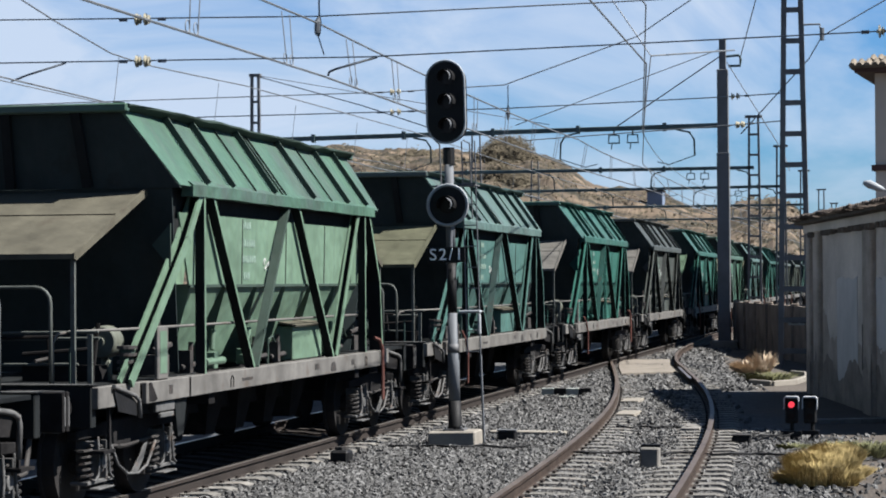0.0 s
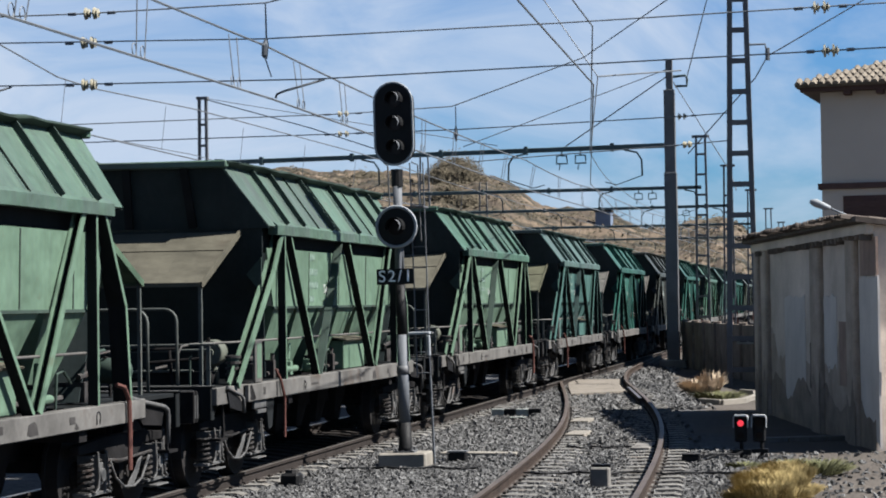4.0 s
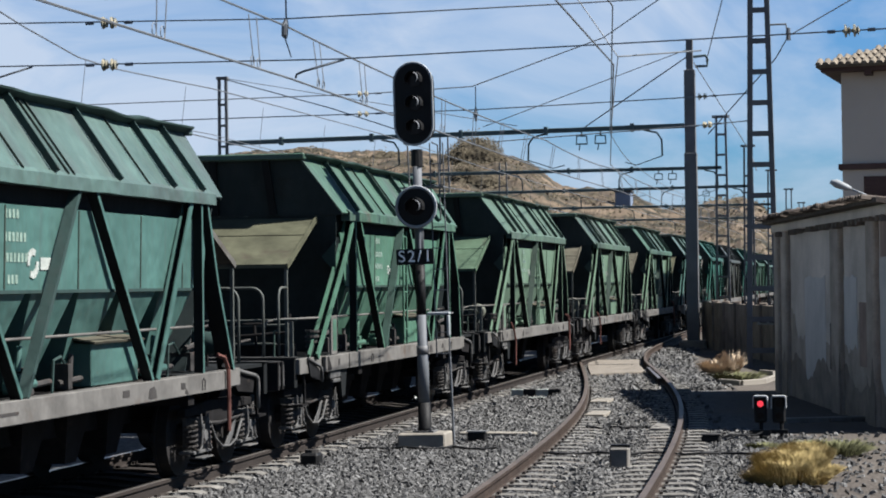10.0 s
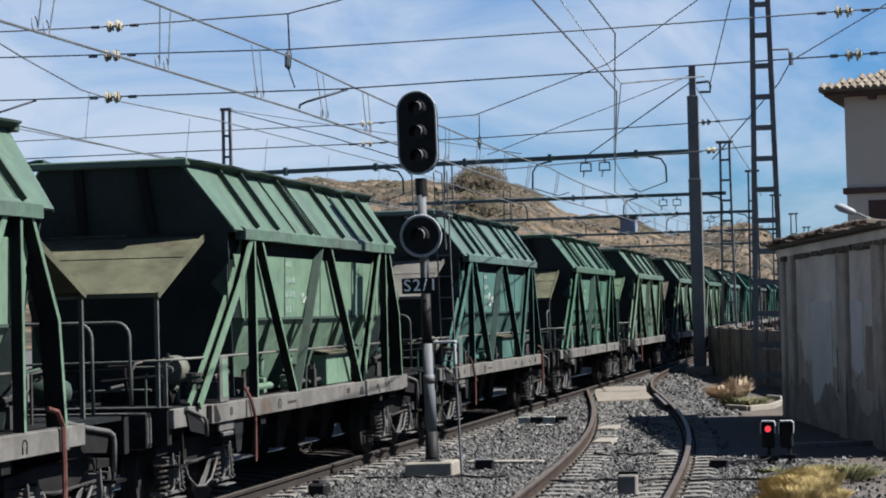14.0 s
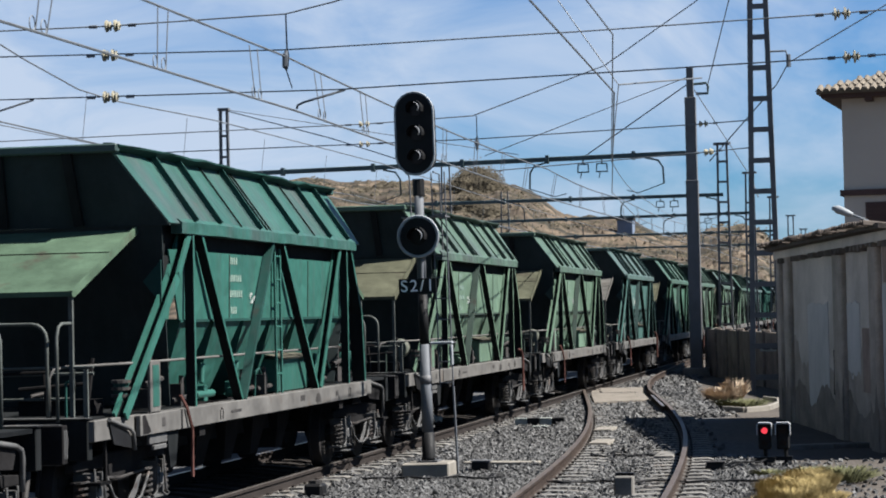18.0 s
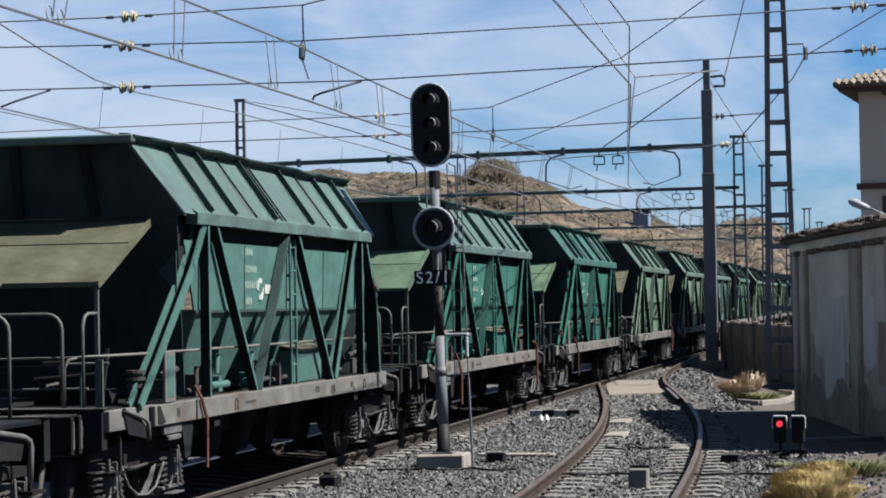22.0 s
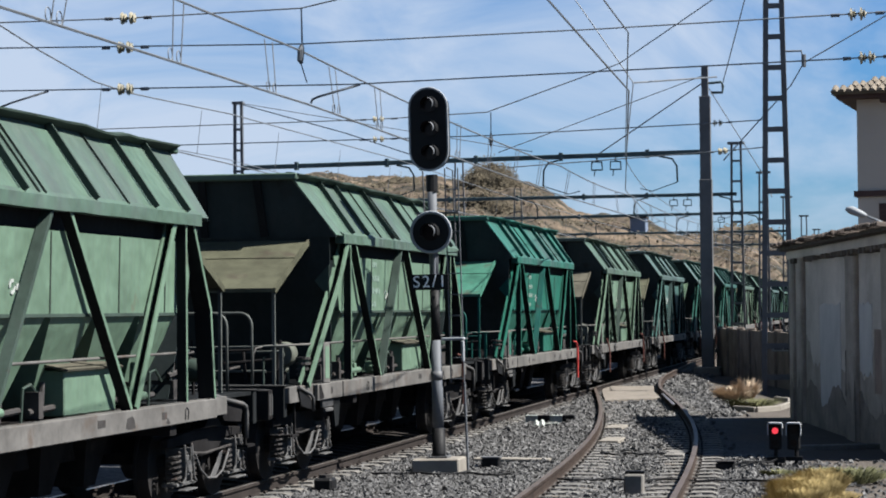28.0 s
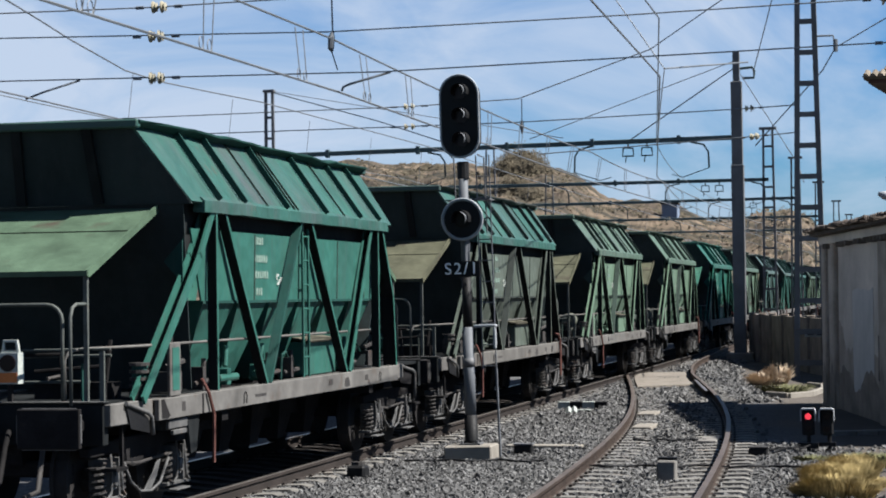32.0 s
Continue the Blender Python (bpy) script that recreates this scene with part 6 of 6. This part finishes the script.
# ---- shed, walls, house ----
def build_shed():
    """A plastered shed whose long wall runs from the far corner towards the camera."""
    a, b = Vector((-1.88, 44.8, 0)), Vector((0.345, 33.0, 0))
    d = (b - a).normalized()
    turn = math.degrees(math.atan2(d.y, d.x))
    g = thing("shed", Matrix.Translation(a) @ pose(0, 0, 0, 0, 0, turn), "shabby grey plastered shed with a low tiled roof", "shed")
    long, deep, top = (b - a).length, 6.0, 3.42  # local x along the wall, local +y away from the tracks
    part("wall", Shape().box(0, long, 0, 0.25, -0.1, top), PLASTER, g, "stained grey plaster wall")
    part("wall", Shape().prism([(0.25, -0.1), (deep, -0.1), (deep, top - 0.8), (0.25, top)], 0, 0.25, "x").prism([(0.25, -0.1), (deep, -0.1), (deep, top - 0.8), (0.25, top)], long - 0.25, long, "x").box(0.25, long - 0.25, deep - 0.25, deep, -0.1, top - 0.8), PLASTER, g)
    for x0, x1 in ((0.0, 0.5), (0.95, 1.63), (6.8, 7.65), (10.15, 10.8)):
        part("pilaster", Shape().box(x0, x1, -0.10, 0.02, -0.1, top - 0.02), DARKPLASTER, g, "worn plaster pier", bevel=0.03)
    part("eave_band", Shape().box(-0.05, long + 0.05, -0.14, 0.0, top - 0.18, top), PLASTER, g, bevel=0.02)
    for x0, x1, z0, z1 in ((3.45, 5.75, 0.15, 2.32), (7.68, 8.85, 1.13, 2.32), (10.85, 12.3, 0.1, 2.6)):
        n = 7
        wob = lambda i, a: a * math.sin(i * 2.3 + x0 * 7 + z0 * 3) + a * 0.6 * math.sin(i * 5.1 + x1)
        outline = [(x0 + (x1 - x0) * i / n, z0 + wob(i, 0.05)) for i in range(n + 1)] + [(x1 + wob(i, 0.02), z0 + (z1 - z0) * i / n) for i in range(1, n)]
        outline += [(x1 - (x1 - x0) * i / n, z1 + wob(i + 20, 0.025)) for i in range(n + 1)] + [(x0 + wob(i + 9, 0.02), z1 - (z1 - z0) * i / n) for i in range(1, n)]
        part("plaster_patch", Shape().prism(outline, -0.012, 0.02), PATCH, g, "smoother bluish-grey plaster patch")
    rng = random.Random(3)
    # two jagged bands make the wall darker towards its foot
    for x0, x1 in ((0.5, 0.95), (1.63, 6.8), (7.65, 10.15), (10.8, long)):
        steps = max(3, int((x1 - x0) / 0.16))
        for low, high, depth, mat, name, say in ((1.0, 1.95, 0.006, DARKPLASTER, "damp_stain", "jagged brown band over the lower plaster"), (0.35, 0.95, 0.015, FOOTBAND, "splashed_dirt", "jagged darker band along the wall foot")):
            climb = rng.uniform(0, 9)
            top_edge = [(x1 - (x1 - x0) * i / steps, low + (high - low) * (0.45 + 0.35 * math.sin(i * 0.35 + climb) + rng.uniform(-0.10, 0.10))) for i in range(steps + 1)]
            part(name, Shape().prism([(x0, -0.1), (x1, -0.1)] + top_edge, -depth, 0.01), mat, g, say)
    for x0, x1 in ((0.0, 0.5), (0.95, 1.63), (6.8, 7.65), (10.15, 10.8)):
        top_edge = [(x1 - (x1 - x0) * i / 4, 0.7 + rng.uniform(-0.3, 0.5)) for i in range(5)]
        part("splashed_dirt", Shape().prism([(x0, -0.1), (x1, -0.1)] + top_edge, -0.105, -0.09), FOOTBAND, g, "jagged darker band on the pier's foot")
    part("boarded_door", Shape().box(9.08, 10.12, -0.015, 0.02, 0.85, 1.9), REDDOOR, g, "faded brown boarded opening")
    for x, z0, z1 in ((6.3, 0.7, 1.5),):
        part("down_crack", Shape().tube([(x, -0.015, z1), (x + 0.03, -0.015, (z0 + z1) / 2), (x - 0.02, -0.015, z0)], 0.010, 5), BLACK, g)
    roof = part("roof", Shape().prism([(-0.30, top + 0.09), (deep + 0.3, top - 0.75), (deep + 0.3, top - 0.83), (-0.30, top + 0.01)], -0.2, long + 0.2, "x"), TILE, g, "sagging brown tile roof")
    tile = Shape().prism([(-0.11, 0.0), (-0.08, 0.05), (0, 0.075), (0.08, 0.05), (0.11, 0.0), (0.085, 0.0), (0.06, 0.035), (0, 0.055), (-0.06, 0.035), (-0.085, 0.0)], -0.24, 0.24).mesh("roof_tile", TILE)
    rng = random.Random(5)
    for i in range(int(long / 0.235)):
        for row in range(3):
            y = -0.22 + row * 0.42
            o = new("roof_tile", tile)
            o.parent = roof
            o.matrix_local = pose(0.05 + i * 0.235 + rng.uniform(-0.02, 0.02), y, top + 0.065 - (y + 0.30) * 0.133 + rng.uniform(-0.012, 0.012), -7.5 + rng.uniform(-2, 2), rng.uniform(-4, 4), rng.uniform(-4, 4))
    for i in range(34):
        x, w = 0.15 + 0.355 * i + rng.uniform(-0.05, 0.05), rng.uniform(0.07, 0.14)
        if rng.random() < 0.72:
            part("eave_tooth", Shape().box(x, x + w, -0.19, -0.02, top - 0.25 + rng.uniform(-0.03, 0.02), top - 0.17), STAINED, g, bevel=0.01)
    # flat panel; the recess's darkness is put in as brown colour
    part("recess", Shape().box(11.0, 12.25, -0.02, 0.02, 2.62, 3.2), REDDOOR, g, "flat brown panel standing in for a dark recess under the eaves")
    return g


def build_lamp():
    g = thing("wall_lamp", pose(0.42, 38.0, 3.36), "pale street lamp on a curved arm above the shed roof", "street lamp")
    part("arm", Shape().tube([(0.2, 0.2, -0.3), (-0.1, 0, 0.12), (-0.42, 0, 0.34), (-0.78, 0, 0.5)], 0.022, 8), RIM, g, smooth=True)
    part("lamp_head", Shape().tube([(-0.74, 0, 0.49), (-0.82, 0, 0.51), (-1.0, 0, 0.59), (-1.1, 0, 0.62)], [0.03, 0.06, 0.075, 0.03], 10), RIM, g, "grey lamp head", smooth=True)


def build_low_wall():
    g = thing("boundary_wall", Matrix.Identity(4), "low grey concrete panel wall beyond the siding", "wall", kind="structure")
    a, b = Vector((-5.65, 74.5, 0)), Vector((-1.0, 52.6, 0))
    n = 9
    for i in range(n):
        p, q = a.lerp(b, i / n), a.lerp(b, (i + 1) / n)
        part("panel", Shape().beam(p + Vector((0, 0, 0.72)), q + Vector((0, 0, 0.72)), 0.12, 1.66, (1, 0, 0)), STAINED, g, "stained concrete panel")
        part("post", Shape().box(p.x - 0.12, p.x + 0.12, p.y - 0.12, p.y + 0.12, -0.1, 1.62), STAINED, g, bevel=0.02)
    part("notice", Shape().box(-3.12, -2.5, 59.8, 59.83, 1.05, 1.22), LETTER, g, "small weathered white notice with bars")
    part("notice_bars", Shape().box(-3.05, -2.85, 59.785, 59.80, 1.10, 1.17).box(-2.8, -2.6, 59.785, 59.80, 1.10, 1.17), IRON, g)


def build_house():
    g = thing("house", pose(-0.92, 75, 0, 0, 0, -7), "beige rendered house with a clay tile roof", "house")
    part("wall", Shape().box(0, 12, 0, 9, 0, 9.42), BEIGE, g, "plain beige rendered wall")
    part("string_course", Shape().box(-0.12, 12.1, -0.12, 0.0, 6.02, 6.22).box(-0.12, 0.0, 0, 9, 6.02, 6.22), BROWN, g, "dark brown band")
    part("roof", Shape().add([(-0.75, -0.75, 9.62), (12.7, -0.75, 9.62), (12.7, 9.7, 9.62), (-0.75, 9.7, 9.62), (4.4, 4.4, 11.4), (7.6, 4.4, 11.4), (-0.75, -0.75, 9.5), (12.7, -0.75, 9.5), (12.7, 9.7, 9.5), (-0.75, 9.7, 9.5)],
         [(0, 1, 5, 4), (1, 2, 5), (2, 3, 4, 5), (3, 0, 4), (6, 9, 8, 7), (0, 6, 7, 1), (1, 7, 8, 2), (2, 8, 9, 3), (3, 9, 6, 0)]), PALETILE, g, "clay tile roof")
    part("soffit", Shape().box(-0.6, 12.5, -0.6, 9.5, 9.36, 9.5), BROWN, g, "dark boarded eaves")
    for k in range(7):
        part("corbel", Shape().box(0.85 + 1.1 * k, 1.1 + 1.1 * k, -0.55, 0.0, 9.22, 9.36), BROWN, g)
    tile = Shape().prism([(-0.12, 0.0), (-0.06, 0.09), (0, 0.11), (0.06, 0.09), (0.12, 0.0)], -0.3, 0.3).mesh("roof_tile", PALETILE)
    for k in range(30):
        for row in range(5):
            x = -0.65 + 0.26 * k + row * 0.1
            o = new("roof_tile", tile)
            o.parent = g
            o.matrix_local = pose(x + 0.5 * row, -0.6 + 0.52 * row, 9.66 + 0.52 * row * 0.345, 19, 0, 0)
    w = part("window", Shape().box(0.72, 2.2, -0.03, 0.05, 4.2, 5.78), BROWN, g, "shuttered dark window")
    for k in range(9):
        part("slat", Shape().box(0.8, 2.12, -0.05, -0.02, 4.3 + 0.16 * k, 4.4 + 0.16 * k), BROWN, w)


def build_hilltop_things():
    b = thing("water_tank_hut", pose(-32.7, 290, 11.9), "faded blue sheet-metal hut on the hillside", "hut")
    part("wall", Shape().box(-1.05, 1.05, -1.5, 1.5, -2.5, 2.45), BLUE, b, bevel=0.05)
    part("roof", Shape().box(-1.2, 1.2, -1.7, 1.7, 2.45, 2.65), IRON, b)


# ---- plants ----
def tuft(name, at, radius, height, blades, mat, label, seed, lean=0.5, width=0.012, core=0.25):
    """A dry clump: many bent, tapering blades from a common foot."""
    rng = random.Random(seed)
    g = thing(name, at, label, "shrub", "dry shrubs")
    s = Shape()
    for _ in range(blades):
        a, r = rng.uniform(0, 2 * math.pi), radius * core * math.sqrt(rng.random())
        foot = Vector((r * math.cos(a), r * math.sin(a), 0))
        b = a + rng.uniform(-0.7, 0.7)
        out = rng.uniform(0.15, 1.0) ** 0.7
        h = height * rng.uniform(0.45, 1.0) * (1 - lean * out * 0.6)
        tip = foot + Vector((math.cos(b) * radius * out, math.sin(b) * radius * out, h))
        mid = foot.lerp(tip, 0.55) + Vector((0, 0, h * 0.14))
        side = Vector((-math.sin(b + 0.8), math.cos(b + 0.8), 0)) * width
        s.add([foot - side, foot + side, mid + side * 0.8, mid - side * 0.8, tip], [(0, 1, 2, 3), (3, 2, 4)])
    part("dry_foliage", s, mat, g)
    return g


def build_plants():
    tuft("straw_shrub", pose(-3.76, 53.4, 0), 0.46, 0.46, 1000, STRAW, "dry straw-coloured weed by the wall", 1, 0.75, 0.016, 0.5)
    tuft("straw_shrub", pose(-3.42, 53.5, 0), 0.36, 0.72, 320, STRAW, "taller dry straw weed by the wall", 2, 0.6, 0.018, 0.4)
    tuft("low_weed", pose(-3.05, 49.2, 0), 0.5, 0.26, 400, WEED, "low olive weed in the shade", 3, 0.3, 0.016, 0.8)
    spread = random.Random(44)
    for k in range(20):
        x, y = spread.uniform(-1.22, -0.62), spread.uniform(24.2, 27.8)
        edge = min(1.0, (x + 1.40) / 0.35, (-0.42 - x) / 0.35)
        tuft("yellow_weed", pose(x, y, 0), spread.uniform(0.17, 0.23), spread.uniform(0.24, 0.34) * edge, 950, YELLOW, "yellowish dry bushy weed on the gravel edge", 10 + k, 0.2, 0.005, 0.98)
    tuft("low_weed", pose(-0.48, 28.4, 0), 0.32, 0.24, 500, WEED, "low olive weed beside the yellow bush", 29, 0.3, 0.010, 0.9)
    for k, (x, y, r, h) in enumerate(((-0.9, 29.6, 0.3, 0.13), (-0.3, 28.9, 0.25, 0.12), (-1.5, 29.5, 0.2, 0.1))):
        tuft("low_weed", pose(x, y, 0), r, h, 260, WEED, "low olive weed in trodden earth", 30 + k, 0.4, 0.01, 0.8)
    # scrub on the ridge
    rng = random.Random(9)
    for k, (u, d, w, h, n) in enumerate(((-0.1832, 322, 4.2, 5.6, 9000), (-0.190, 304, 3.0, 4.6, 6000), (-0.1775, 303, 3.2, 4.6, 6000), (-0.187, 284, 3.2, 4.4, 6000), (-0.1765, 280, 2.6, 3.6, 4000), (-0.226, 316, 5.0, 3.2, 600), (-0.236, 312, 4.0, 2.4, 350), (-0.205, 310, 4.0, 2.6, 350))):
        g = thing("hill_shrub", pose(u * d, d, hill_z(u, d) - 1.6), "dense olive-brown bush on the ridge", "bush", "bushes on the hill")
        s = Shape()
        for _ in range(n):
            a, r = rng.uniform(0, 6.283), math.sqrt(rng.random())
            z = h * rng.uniform(0.0, 1.0) * math.sqrt(max(0.02, 1 - (r * 0.9) ** 2)) * rng.uniform(0.70, 1.18)
            c = Vector((w * r * math.cos(a), 3 * r * math.sin(a), z))
            q = rng.uniform(0.07, 0.19)
            e1, e2 = Vector((1, rng.uniform(-0.6, 0.6), rng.uniform(-0.7, 0.7))).normalized() * q, Vector((rng.uniform(-0.6, 0.6), 1, rng.uniform(0.0, 1.0))).normalized() * q
            s.add([c - e1, c - e2, c + e1, c + e2], [(0, 1, 2, 3)])
        part("foliage", s, SHRUB, g)
        core, rings, sides = Shape(), 9, 22
        verts = []
        for i in range(rings):
            for j in range(sides):
                a, e = 6.283 * j / sides, 1.5 * i / (rings - 1)
                swell = 0.78 + 0.24 * noise.noise(Vector((a * 1.3 + k * 5, e * 2.5, k)))
                verts.append((w * swell * math.cos(e) * math.cos(a), 3 * swell * math.cos(e) * math.sin(a), h * swell * math.sin(e)))
        core.add(verts, [(i * sides + j, i * sides + (j + 1) % sides, (i + 1) * sides + (j + 1) % sides, (i + 1) * sides + j) for i in range(rings - 1) for j in range(sides)])
        part("inner_bush", core, SHRUB, g, "dense brown inside of the bush")
        part("stems", Shape().tube([(0, 0, -1.5), (0.2, 0, h * 0.6)], [0.25, 0.06], 6), BROWN, g)
    s = Shape()
    for _ in range(500):
        u, d = rng.uniform(-0.32, -0.01), rng.uniform(200, 322)
        z = hill_z(u, d)
        q = rng.uniform(0.10, 0.34)
        c = Vector((u * d, d, z + q * 0.3))
        s.frame6([c + Vector((-q, -q, -q)), c + Vector((q, -q, -q)), c + Vector((q, q, -q)), c + Vector((-q, q, -q))],
                 [c + Vector((-q * rng.uniform(0.2, 0.9), -q * 0.5, q * rng.uniform(0.3, 1))), c + Vector((q * 0.6, -q * 0.6, q * rng.uniform(0.2, 0.8))), c + Vector((q * 0.5, q * 0.5, q * 0.6)), c + Vector((-q * 0.6, q * 0.5, q * 0.7))])
    for _ in range(2600):
        u, d = rng.uniform(-0.32, -0.01), rng.uniform(200, 322)
        c = Vector((u * d, d, hill_z(u, d)))
        for _ in range(4):
            q, o = rng.uniform(0.12, 0.3), Vector((rng.uniform(-0.4, 0.4), rng.uniform(-0.4, 0.4), rng.uniform(0.0, 0.45)))
            e1, e2 = Vector((1, rng.uniform(-0.6, 0.6), rng.uniform(-0.7, 0.7))).normalized() * q, Vector((rng.uniform(-0.6, 0.6), 1, rng.uniform(0.0, 1.0))).normalized() * q
            s.add([c + o - e1, c + o - e2, c + o + e1, c + o + e2], [(0, 1, 2, 3)], 1)
    tagged(part("hill_scrub", s, [ROCK, SHRUB]), "scattered low scrub and boulders on the hillside", "scrub", kind="stuff")


def build_kerbs():
    g = thing("kerb_ring", pose(-2.75, 50.6, 0), "broken pale concrete kerb around a planting pit", "kerb")
    ring = [(-0.62, -2.2), (-0.1, -3.0), (0.35, -2.2), (0.52, -0.2), (0.42, 1.8), (0.05, 2.6)]
    for p, q in zip(ring, ring[1:]):
        part("kerb", Shape().beam((*p, 0.02), (*q, 0.02), 0.11, 0.13, (1, 0, 0)), CONCRETE, g, bevel=0.015)


build_ground()
build_hill()
build_tracks()
build_train()
build_signal()
build_dwarf_signal()
build_track_boxes()
build_masts()
build_portals()
build_wires()
build_shed()
build_lamp()
build_low_wall()
build_house()
build_hilltop_things()
build_plants()
build_kerbs()
build_stones()
motions()
